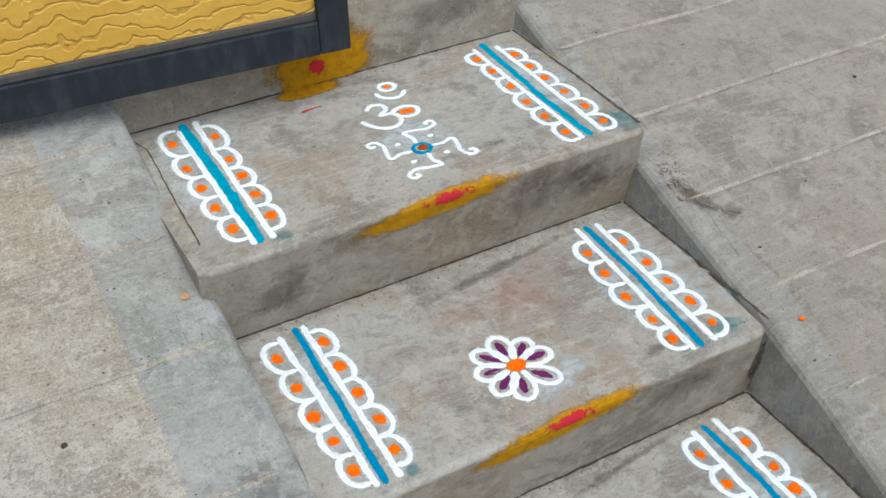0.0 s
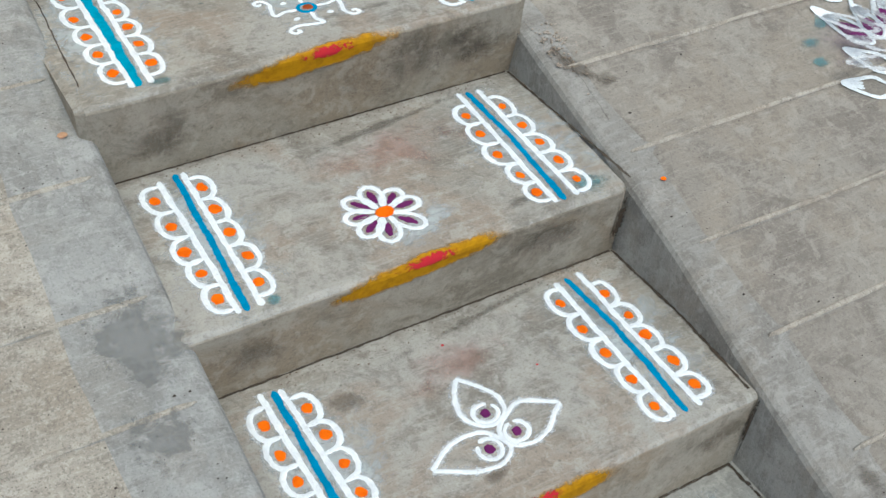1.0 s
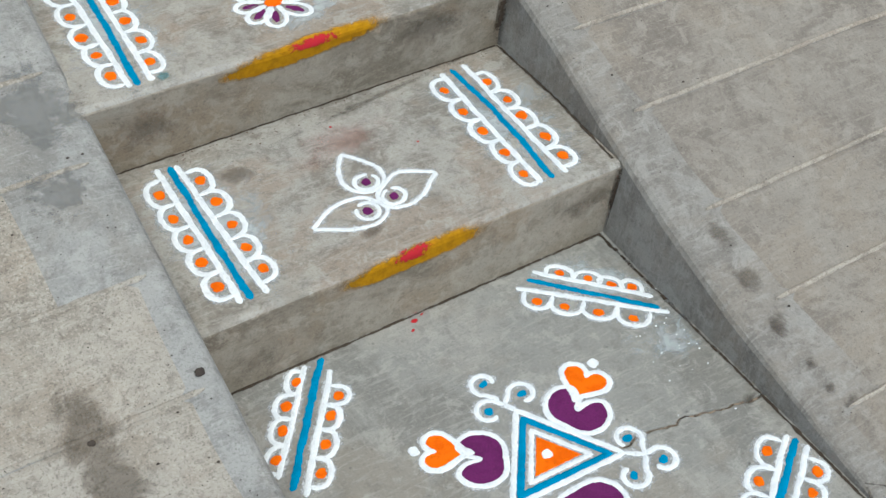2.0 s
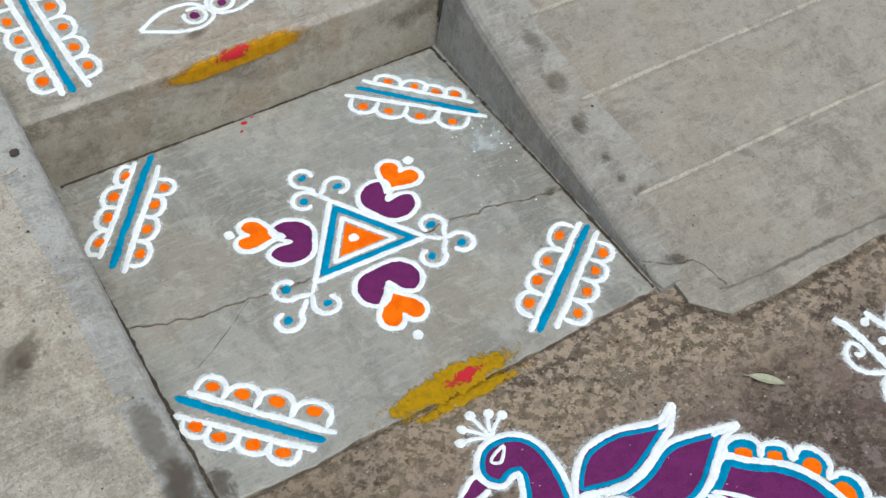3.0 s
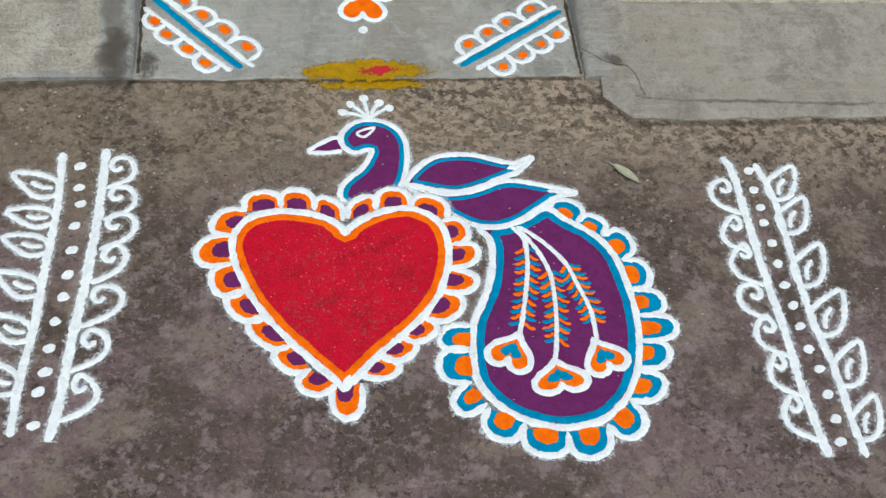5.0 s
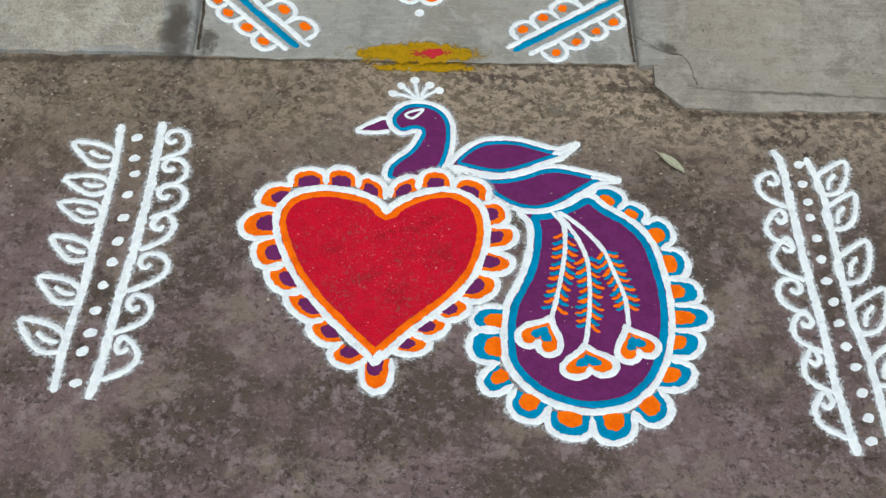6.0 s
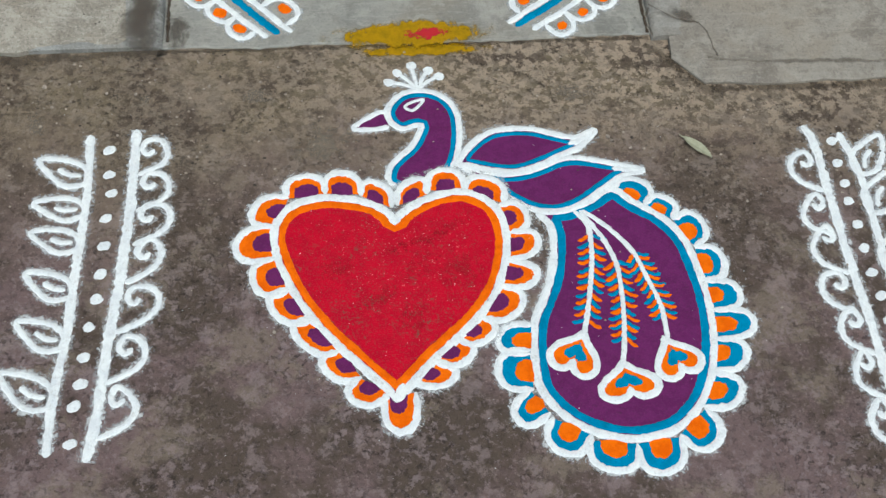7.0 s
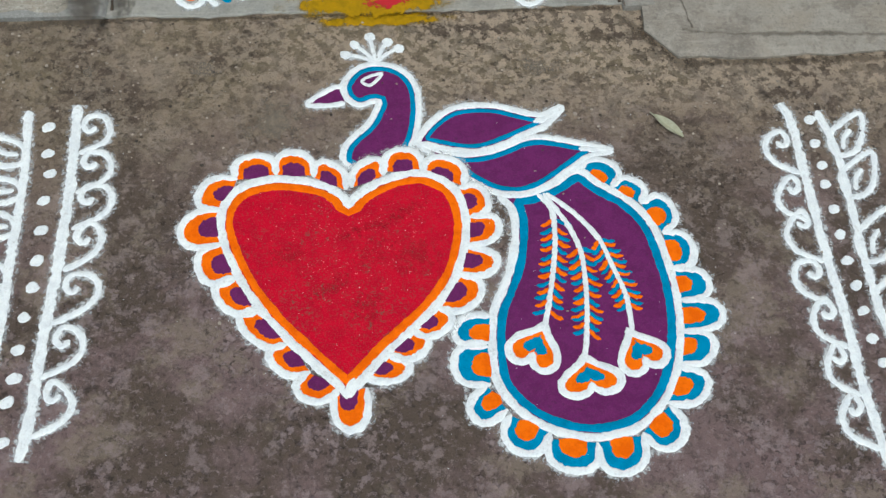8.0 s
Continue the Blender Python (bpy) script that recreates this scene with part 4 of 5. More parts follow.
shape("tail", [(0.140, -0.662), (0.153, -0.686), (0.152, -0.724), (0.141, -0.769), (0.126, -0.803), (0.111, -0.833), (0.105, -0.862), (0.102, -0.895), (0.103, -0.928), (0.114, -0.953), (0.133, -0.976), (0.160, -0.995), (0.191, -1.007), (0.227, -1.011), (0.265, -1.004), (0.295, -0.985), (0.321, -0.955), (0.338, -0.919), (0.349, -0.878), (0.354, -0.831), (0.353, -0.790), (0.347, -0.744), (0.335, -0.706), (0.312, -0.676), (0.278, -0.650), (0.250, -0.627), (0.212, -0.648), (0.177, -0.660)], "purple powder tail field", 0.0115, 0.0125, 0.0115)
TAIL_SCALLOPS = (
    ((0.251, -0.629), (0.296, -0.616), (0.294, -0.658)), ((0.294, -0.658), (0.329, -0.648), (0.329, -0.682)),
    ((0.330, -0.685), (0.372, -0.689), (0.352, -0.731)), ((0.353, -0.733), (0.390, -0.758), (0.354, -0.786)),
    ((0.355, -0.788), (0.401, -0.811), (0.354, -0.833)), ((0.355, -0.833), (0.410, -0.856), (0.350, -0.876)),
    ((0.349, -0.878), (0.389, -0.902), (0.337, -0.923)), ((0.336, -0.927), (0.368, -0.958), (0.313, -0.972)),
    ((0.315, -0.976), (0.319, -1.025), (0.275, -1.009)), ((0.274, -1.012), (0.247, -1.058), (0.217, -1.018)),
    ((0.217, -1.018), (0.183, -1.051), (0.157, -1.008)), ((0.161, -1.000), (0.119, -1.022), (0.115, -0.975)),
    ((0.112, -0.968), (0.069, -0.975), (0.091, -0.935)), ((0.095, -0.934), (0.052, -0.904), (0.099, -0.878)),
    ((0.098, -0.883), (0.057, -0.857), (0.108, -0.841)),
)
ring_scallops(TAIL_SCALLOPS, BC, bird, BLUE, ORANGE, 4.4, ("blue powder", "orange powder"))
shape("wing", [(0.036, -0.574), (0.067, -0.587), (0.097, -0.594), (0.122, -0.593), (0.154, -0.584), (0.178, -0.573), (0.208, -0.570), (0.250, -0.580), (0.303, -0.596), (0.273, -0.604), (0.248, -0.620), (0.218, -0.641), (0.190, -0.657), (0.164, -0.663), (0.131, -0.656), (0.100, -0.635), (0.077, -0.612), (0.054, -0.595)], "purple powder wing", 0.009, 0.009, 0.0095, lift=0.0003)
shape("feather", [(0.033, -0.570), (0.055, -0.539), (0.084, -0.518), (0.115, -0.512), (0.151, -0.515), (0.184, -0.526), (0.214, -0.533), (0.243, -0.521), (0.218, -0.549), (0.187, -0.564), (0.154, -0.579), (0.123, -0.589), (0.097, -0.589), (0.068, -0.582), (0.046, -0.575)], "purple powder feather", 0.0095, 0.0075, 0.0105, lift=0.0006)
part("feather_tip", *stroke(spline(shift([(0.200, -0.545), (0.222, -0.537), (0.244, -0.521)], BC)), 0.0098, False, 0.0012, seed=3.4), WHITE, bird, "white powder tip")
part("wing_tip", *stroke(spline(shift([(0.258, -0.592), (0.282, -0.595), (0.304, -0.596)], BC)), 0.0098, False, 0.0010, seed=4.4), WHITE, bird, "white powder tip")
shape("neck", [(-0.067, -0.602), (-0.070, -0.585), (-0.061, -0.565), (-0.033, -0.537), (-0.021, -0.516), (-0.015, -0.499), (-0.026, -0.499), (-0.042, -0.504), (-0.057, -0.495), (-0.064, -0.476), (-0.059, -0.459), (-0.043, -0.441), (-0.019, -0.433), (0.008, -0.438), (0.028, -0.453), (0.039, -0.476), (0.041, -0.506), (0.037, -0.538), (0.028, -0.569), (0.016, -0.590), (-0.003, -0.609), (-0.040, -0.615)], "purple powder neck", 0.0085, 0.0085, 0.0095)
beak = spline(shift([(-0.063, -0.471), (-0.081, -0.474), (-0.115, -0.499), (-0.089, -0.503), (-0.063, -0.500)], BC), False, 0.003)
ob = part("beak", *fill(beak), PURPLE, bird)
part("white_outline", *stroke(beak, 0.0085, False, 0.0006, seed=5), WHITE, ob)
part("eye", *stroke(spline(shift([(-0.037, -0.464), (-0.027, -0.456), (-0.008, -0.451), (-0.018, -0.465), (-0.028, -0.471)], BC), True, 0.002), 0.0052, True, 0.0012, seed=6), WHITE, bird)
for x, y in ((-0.057, -0.415), (-0.044, -0.397), (-0.021, -0.383), (0.004, -0.394), (0.020, -0.406)):
    pts = [Vector((-0.014 - BC[0], -0.431 - BC[1])), Vector(((x - 0.016) / 2 - BC[0], (y - 0.424) / 2 - BC[1])), Vector((x - BC[0], y - BC[1]))]
    ob = part("crest_stalk", *stroke(spline(pts, step=0.003), 0.0068, seed=x * 50), WHITE, bird)
    dab("crest_bead", WHITE, ob, x - BC[0], y - BC[1], 0.0078)
STEMS = (
    (((0.190, -0.662), (0.206, -0.689), (0.204, -0.736), (0.195, -0.781), (0.184, -0.824), (0.174, -0.858)), ((0.174, -0.856), (0.145, -0.912)), 0.064, 0.22, 0.92),
    (((0.198, -0.662), (0.223, -0.709), (0.236, -0.752), (0.236, -0.792), (0.232, -0.836), (0.225, -0.878), (0.219, -0.903)), ((0.218, -0.903), (0.223, -0.955)), 0.078, 0.36, 0.88),
    (((0.202, -0.662), (0.237, -0.696), (0.263, -0.735), (0.275, -0.777), (0.286, -0.822), (0.286, -0.874)), ((0.281, -0.872), (0.300, -0.926)), 0.063, 0.40, 0.86),
)
for k, (pts, (tip, lobes), wide, lo, hi) in enumerate(STEMS):
    path = spline(shift(pts, BC), step=0.003)
    stem = part("plume_stem", *stroke(path, 0.0078, False, 0.0010, seed=k + 8), WHITE, bird)
    nor = normals(path, False)
    n = 14
    for i in range(n):
        j = int((lo + (hi - lo) * (i + 0.5) / n) * (len(path) - 1))
        along = (path[min(j + 2, len(path) - 1)] - path[j - 2]).normalized()
        for s in (1, -1):
            a = path[j] + nor[j] * (s * 0.003)
            b = a + nor[j] * (s * (0.0165 + 0.006 * wob(i, s, 1.3, k))) + along * (0.009 + 0.006 * wob(i, s, 2.1, k + 3))
            m = (a + b) / 2 + along * 0.003
            bar = BLUE if (i + (s > 0)) % 2 else ORANGE
            part("plume_barb", *stroke(spline([a, m, b], step=0.003), 0.0062, False, 0.0005, rag=0.3, seed=i + s), bar, stem, "orange powder barb" if bar is ORANGE else "blue powder barb")
    tip, up = Vector(tip) - Vector(BC), Vector(lobes) - Vector(tip)
    h, up = up.length, up.normalized()
    hb = heart_path(wide, h, tip, up)
    ob = part("plume_heart", *fill(hb, 0.0006), ORANGE, bird, "orange powder heart")
    part("white_outline", *stroke(hb, 0.0105, True, 0.0010, seed=k), WHITE, ob)
    part("blue_heart", *fill(heart_path(wide * 0.50, h * 0.44, tip + up * (h * 0.27), up), 0.0014, rag=0.002), BLUE, ob, "blue powder heart")

# ---- the leafy borders on the ground ----


def leafy(lines, dots, leaves, scrolls, side, at, label):
    thing = motif("rangoli_vine", at, 0.0, label, "leafy borders on the ground")
    for k, pts in enumerate(lines):
        part("stem_line", *stroke(spline(shift(pts, at)), 0.0135 - 0.0015 * k, rag=0.3, seed=k + side), WHITE, thing)
    for k, (x, y) in enumerate(dots):
        dab("dot", WHITE, thing, x - at[0], y - at[1], 0.0088, 0.0072, 24)
    for k, (bx, by, tx, ty) in enumerate(leaves):
        b, t = Vector((bx - at[0], by - at[1])), Vector((tx - at[0], ty - at[1]))
        run = t - b
        q = Vector((-run.y, run.x)) * 0.245
        out = [b, b + run * 0.28 + q, b + run * 0.66 + q * 0.72, t, b + run * 0.6 - q * 0.85, b + run * 0.22 - q * 0.95]
        ob = part("leaf_outline", *stroke(spline(out, True, 0.003), 0.0085, True, rag=0.3, seed=k + side * 2), WHITE, thing)
        mid = [b + run * 0.16 - q * 0.25, b + run * 0.38 + q * 0.1, b + run * 0.60 + q * 0.05]
        part("leaf_vein", *stroke(spline(mid, step=0.003), 0.0075, seed=k + 3.0), WHITE, ob)
    for k, (ax, ay, mx, my, bx, by) in enumerate(scrolls):
        a, m, b = (Vector((x - at[0], y - at[1])) for x, y in ((ax, ay), (mx, my), (bx, by)))
        out = Vector((side, 0))
        pts = [b, b + (m - b) * 0.5 + out * 0.012 + Vector((0, -0.004)), m + Vector((0, -0.004)), m + Vector((-side * 0.010, 0.017)), a + out * 0.017 + Vector((0, 0.012)), a + out * 0.010 + Vector((0, -0.004)), a + out * 0.019 + Vector((0, -0.013)), a + out * 0.027 + Vector((0, -0.005))]
        part("scroll", *stroke(spline(pts, step=0.003), 0.0088, rag=0.3, seed=k + side * 5), WHITE, thing)
    return thing


leafy((((-0.429, -0.487), (-0.432, -0.605), (-0.440, -0.724), (-0.452, -0.834), (-0.460, -0.936), (-0.470, -0.994)), ((-0.495, -0.494), (-0.493, -0.593), (-0.500, -0.712), (-0.505, -0.814), (-0.515, -0.901), (-0.518, -0.984))),
      ((-0.466, -0.522), (-0.464, -0.565), (-0.459, -0.597), (-0.465, -0.638), (-0.465, -0.683), (-0.468, -0.727), (-0.470, -0.766), (-0.477, -0.807), (-0.481, -0.850), (-0.483, -0.888), (-0.489, -0.918), (-0.490, -0.969)),
      ((-0.494, -0.576, -0.563, -0.534), (-0.494, -0.628, -0.564, -0.608), (-0.498, -0.683, -0.564, -0.656), (-0.504, -0.759, -0.565, -0.720), (-0.508, -0.834, -0.570, -0.793), (-0.517, -0.916, -0.583, -0.867)),
      ((-0.430, -0.519, -0.384, -0.525, -0.424, -0.567), (-0.427, -0.577, -0.380, -0.586, -0.425, -0.629), (-0.428, -0.632, -0.377, -0.638, -0.427, -0.684), (-0.430, -0.692, -0.388, -0.694, -0.434, -0.744), (-0.440, -0.763, -0.388, -0.770, -0.443, -0.818), (-0.447, -0.836, -0.403, -0.845, -0.452, -0.890), (-0.454, -0.907, -0.412, -0.922, -0.459, -0.965)),
      1, (-0.47, -0.74), "white powder border of leaves and scrolls on brown cement")
leafy((((0.566, -0.527), (0.575, -0.566), (0.573, -0.672), (0.572, -0.782), (0.574, -0.874), (0.571, -0.970), (0.577, -1.077)), ((0.618, -0.543), (0.630, -0.616), (0.626, -0.730), (0.623, -0.846), (0.630, -0.935), (0.629, -1.028), (0.632, -1.081))),
      ((0.604, -0.558), (0.602, -0.599), (0.603, -0.636), (0.599, -0.667), (0.601, -0.707), (0.599, -0.747), (0.598, -0.788), (0.601, -0.825), (0.600, -0.863), (0.602, -0.903), (0.607, -0.937), (0.607, -0.979), (0.606, -1.019), (0.601, -1.054)),
      ((0.628, -0.618, 0.682, -0.551), (0.628, -0.687, 0.681, -0.617), (0.624, -0.789, 0.679, -0.712), (0.624, -0.878, 0.685, -0.802), (0.633, -0.966, 0.683, -0.894), (0.632, -1.052, 0.676, -0.985)),
      ((0.572, -0.588, 0.527, -0.600, 0.568, -0.648), (0.570, -0.664, 0.525, -0.684, 0.563, -0.724), (0.570, -0.720, 0.524, -0.742, 0.566, -0.788), (0.566, -0.797, 0.519, -0.806, 0.560, -0.850), (0.570, -0.856, 0.529, -0.868, 0.566, -0.914), (0.568, -0.920, 0.531, -0.935, 0.566, -0.980), (0.571, -0.990, 0.532, -1.005, 0.572, -1.052)),
      -1, (0.60, -0.81), "white powder border of scrolls and leaves on worn cement")

# ---- the lotus on the ramp, seen in part ----
LO = (1.17, 1.00)
lotus = holder("rangoli_lotus", (LO[0], LO[1], slope_z(RIGHT, LO[1])), "white lotus powder drawing with purple and blue petals on ramp", "rangoli")


def on_ramp(mesh):
    """Lay a flat drawing, given about LO, on the slope."""
    return [(x, y, z + slope_z(RIGHT, y + LO[1]) - slope_z(RIGHT, LO[1]) + 0.0042) for x, y, z in mesh[0]], mesh[1]


def lotus_bloom(petals, core):
    for k, (foot, tip) in enumerate(petals):
        b, t = Vector(foot) - Vector(LO), Vector(tip) - Vector(LO)
        run = t - b
        e = Vector((-run.y, run.x)).normalized()
        out = [b, b + run * 0.3 + e * 0.026, b + run * 0.68 + e * 0.018, t, b + run * 0.66 - e * 0.016, b + run * 0.3 - e * 0.026]
        ob = part("petal", *on_ramp(stroke(spline(out, True, 0.003), 0.0098, True, 0.0006, seed=k + 2.0)), WHITE, lotus)
        if core:
            part("petal_core", *on_ramp(fill(spline([b + run * 0.03, b + run * 0.26 + e * 0.024, b + run * 0.60 + e * 0.006, b + run * 0.50 - e * 0.012, b + run * 0.26 - e * 0.024], True, 0.003))), core, ob, "coloured powder core")
        for f in (-0.55, 0.0, 0.5):
            pts = [b + run * 0.58 + e * 0.014 * f, b + run * 0.72 + e * 0.012 * f, b + run * 0.95 + e * 0.002 * f]
            part("petal_streak", *on_ramp(stroke(spline(pts, step=0.003), 0.0072, seed=k + f)), WHITE, ob)


lotus_bloom((((1.162, 1.008), (1.104, 1.116)), ((1.193, 1.012), (1.177, 1.140)), ((1.214, 1.014), (1.274, 1.126))), BLUE)
lotus_bloom((((1.140, 0.878), (1.082, 1.008)), ((1.172, 0.884), (1.180, 0.985)), ((1.202, 0.890), (1.264, 0.997))), PURPLE)
lotus_bloom((((1.130, 0.800), (1.064, 0.886)), ((1.085, 0.762), (0.990, 0.812))), None)
part("stem", *on_ramp(stroke(spline(shift([(1.189, 1.005), (1.170, 0.975), (1.158, 0.948)], LO), step=0.003), 0.010, seed=4.2)), WHITE, lotus)
for x, y, turn in ((1.182, 1.188, 115), (1.226, 1.156, 95), (1.154, 1.139, 140)):
    bud = part("bud", *on_ramp(stroke(arc(x - LO[0], y - LO[1], 0.029, 0.016, 0, 360, turn), 0.0095, True, seed=x * 40)), WHITE, lotus)
    part("bud_core", *on_ramp(fill(blob(x + 0.003 - LO[0], y - 0.004 - LO[1], 0.015, 0.008, turn), 0.0, 0.0016)), ORANGE, bud, "orange powder core")

# ---- turmeric and vermilion marks ----


def nose_sheet(size, drop, tilt, off, lean):
    """A thin sheet that follows a step's rounded nose, the UV running from -1 to 1 over the mark."""
    nx, ny, verts, uvs, faces = 40, 16, [], [], []
    for j in range(ny + 1):
        s = -0.012 + (size[1] * 1.3 + 0.012) * j / ny
        if s < 0:
            y, z = 0.011 - s, off
        elif s < 0.017:
            t = s / 0.017 * math.pi / 2
            y, z = 0.011 - (0.011 + off) * math.sin(t), -0.011 + (0.011 + off) * math.cos(t)
        else:
            y, z = -off + lean * (s - 0.017), -0.011 - (s - 0.017)
        for i in range(nx + 1):
            u = 2.5 * i / nx - 1.25
            verts.append((u * size[0] / 2, y, z))
            uvs.append((u, (s - drop - tilt * u) / (size[1] * 0.5)))
    for j in range(ny):
        for i in range(nx):
            a = j * (nx + 1) + i
            faces.append((a, a + nx + 1, a + nx + 2, a + 1))
    return verts, faces, uvs


def nose_mark(x, y, z, size, drop, red, red_x, label, tilt=0.0):
    lean = {Z1: -RISERS["lowest"][2], Z2: -RISERS["middle"][2], Z3: -RISERS["upper"][2]}[z]
    thing = holder("turmeric_mark", (x, y, z), label, "turmeric mark", "turmeric marks")
    verts, faces, uvs = nose_sheet(size, drop, tilt, 0.0030, lean)
    part("turmeric_smear", verts, faces, TURMERIC, thing, uvs=uvs)
    verts, faces, uvs = nose_sheet(red, drop * 0.6, 0.0, 0.0042, lean)
    ob = part("vermilion_dab", verts, faces, KUMKUM, thing, "red vermilion powder dab", uvs=uvs)
    ob.location.x = red_x


def mark(name, x, y, z, size, upright, red, label, tilt=0.0, red_at=(0.0, 0.0)):
    thing = holder(name, (x, y, z), label, "turmeric mark", "turmeric marks")
    decal("turmeric_smear", TURMERIC if upright else LOOSE, thing, (0, 0, 0), size, tilt, 0, upright)
    p = (red_at[0], -0.0012, red_at[1]) if upright else (red_at[0], red_at[1], 0.0008)
    decal("vermilion_dab", KUMKUM, thing, p, red, tilt, 0, upright, "red vermilion powder dab")
    return thing


nose_mark(-0.030, N1, Z1, (0.335, 0.050), 0.024, (0.07, 0.020), -0.005, "yellow turmeric smear with red dab on step nose", -0.004)
nose_mark(-0.022, N2, Z2, (0.375, 0.052), 0.022, (0.10, 0.017), 0.012, "yellow turmeric smear with red dab on middle step", -0.010)
nose_mark(-0.004, N3, Z3, (0.365, 0.056), 0.024, (0.09, 0.018), 0.02, "yellow turmeric smear with red dab on upper step", -0.012)
mark("turmeric_mark", -0.015, Y0 + 0.014, 0.0052, (0.27, 0.062), False, (0.075, 0.022), "yellow turmeric smear with red dab along the slab edge", 2.0, (0.02, 0.0))
decal("turmeric_smear", LOOSE, holder("turmeric_mark", (0.0, Y0 - 0.014, 0.0012), "loose turmeric powder spilled below the slab", "turmeric mark", "turmeric marks"), (0, 0, 0), (0.22, 0.03), 0)
mark("turmeric_mark", 0.0, Y4 - 0.0045, 0.560, (0.27, 0.175), True, (0.035, 0.034), "cracked yellow turmeric patch with red dab under the gate", 0, (-0.012, -0.012))
decal("turmeric_smear", TURMERIC, holder("turmeric_mark", (-0.045, Y4 - 0.026, Z3 + 0.0011), "turmeric paste run onto the upper step", "turmeric mark", "turmeric marks"), (0, 0, 0), (0.17, 0.06), 0)

# ---- dust, damp and patches ----
dusts = (
    (0.405, 1.20, Z3, 0.10, 0.12, TEALDUST, 0), (0.345, 0.785, Z2, 0.09, 0.06, TEALDUST, 0), (-0.275, 1.172, Z3, 0.05, 0.03, TEALDUST, 0), (-0.265, 0.768, Z2, 0.03, 0.03, TEALDUST, 0), (-0.12, 1.40, Z3, 0.016, 0.012, TEALDUST, 0),
    (0.36, 1.38, Z3, 0.24, 0.46, DUST, 0), (-0.33, 1.38, Z3, 0.26, 0.46, DUST, 0), (0.05, 1.33, Z3, 0.2, 0.2, DUST, 20),
    (0.31, 0.95, Z2, 0.26, 0.38, DUST, 0), (-0.30, 0.95, Z2, 0.2, 0.36, DUST, 0), (0.03, 0.82, Z2, 0.18, 0.08, DUST, 20),
    (0.28, 0.57, Z1, 0.22, 0.34, DUST, 0), (-0.28, 0.56, Z1, 0.2, 0.36, DUST, 0), (0.0, 0.65, Z1, 0.22, 0.12, PINKDUST, 10), (0.1, 1.04, Z2, 0.3, 0.14, PINKDUST, 0),
    (0.28, 0.26, ZS, 0.26, 0.14, DUST, -40), (0.31, 0.10, ZS, 0.14, 0.12, DUST, 0), (-0.035, 0.342, ZS, 0.012, 0.010, KUMKUM, 20), (-0.015, 0.350, ZS, 0.010, 0.006, KUMKUM, 20), (-0.048, 0.325, ZS, 0.008, 0.005, KUMKUM, 20), (-0.028, 0.36, ZS, 0.03, 0.008, KUMKUM, 0), (0.0, 0.70, Z1, 0.009, 0.007, KUMKUM, 0), (0.115, 0.585, Z1, 0.005, 0.005, KUMKUM, 0), (-0.07, 1.53, Z3, 0.05, 0.009, KUMKUM, 5),
)
for x, y, z, w, h, m, turn in dusts:
    d = decal("dust_smear", m, None, (x, y, z + 0.0005), (w, h), turn)
    tagged(d, "faint scattered powder dust on the cement", "dust", "dust smears", "stuff")
# the first, widest mark darkens the lower left panels as a whole
for x, y, w, h, m, turn in ((-0.85, -0.15, 0.9, 0.45, BROADDARK, 4), (-0.595, 0.19, 0.085, 0.34, STREAK, 6), (-0.575, 0.07, 0.10, 0.11, STREAK, 0), (-0.55, -0.035, 0.10, 0.06, STREAK, 30), (-0.545, -0.04, 0.03, 0.03, DARKSTAIN, 30), (-0.428, -0.25, 0.05, 0.25, STREAK, 2), (-0.425, -0.30, 0.06, 0.12, DARKSTAIN, 0), (-0.475, 0.785, 0.13, 0.17, PATCH, 12), (-0.50, 0.62, 0.10, 0.09, PATCH, 5), (-0.455, 1.165, 0.016, 0.014, PINKDUST, 0)):
    d = decal("stain", m, ramp_left, (x, y, slope_z(LEFT, y) + 0.0035), (w, h), turn, 0.29)
for x, y, w, h, m, turn in ((0.430, -0.018, 0.045, 0.05, DARKSTAIN, 0), (0.432, -0.10, 0.03, 0.035, DARKSTAIN, 0), (0.430, -0.15, 0.025, 0.03, DARKSTAIN, 0), (0.445, -0.182, 0.05, 0.02, DARKSTAIN, 10), (0.445, 0.07, 0.05, 0.06, STREAK, 0), (0.455, 0.16, 0.05, 0.09, STREAK, 0), (0.42, -0.318, 0.05, 0.018, DARKSTAIN, -25), (0.43, 0.545, 0.018, 0.02, DARKSTAIN, 0), (1.068, 0.964, 0.07, 0.04, TEALDUST, 20), (1.003, 0.924, 0.06, 0.035, TEALDUST, 0), (0.986, 0.875, 0.045, 0.03, TEALDUST, 0), (1.10, 0.90, 0.22, 0.16, LILAC, 10), (0.485, 1.04, 0.05, 0.12, STREAK, 20), (0.53, 0.985, 0.06, 0.04, STREAK, 0)):
    d = decal("stain", m, ramp_right, (x, y, slope_z(RIGHT, y) + 0.0045), (w, h), turn, 0.3)

# ---- the fallen leaf ----
LEAF = plain("dry_pale_leaf", (0.42, 0.42, 0.3), 0.7, 0.0, (0.3, 0.29, 0.2), 60, 0.3, 0.3)
leaf = holder("fallen_leaf", (0.392, -0.562, 0.002), "narrow dry pale leaf lying on the ground", "leaf", turn=(0, 0, -48))
verts, faces = [], []
for i in range(13):
    s = i / 12
    w = 0.0075 * max(0.0, math.sin(math.pi * s)) ** 0.8 + 0.0006
    for k, f in enumerate((-1, 0, 1)):
        verts.append((-0.027 + 0.054 * s, f * w, 0.0012 + 0.003 * abs(f) + 0.002 * math.sin(3 * s)))
for i in range(12):
    for k in range(2):
        a = i * 3 + k
        faces.append((a, a + 3, a + 4, a + 1))
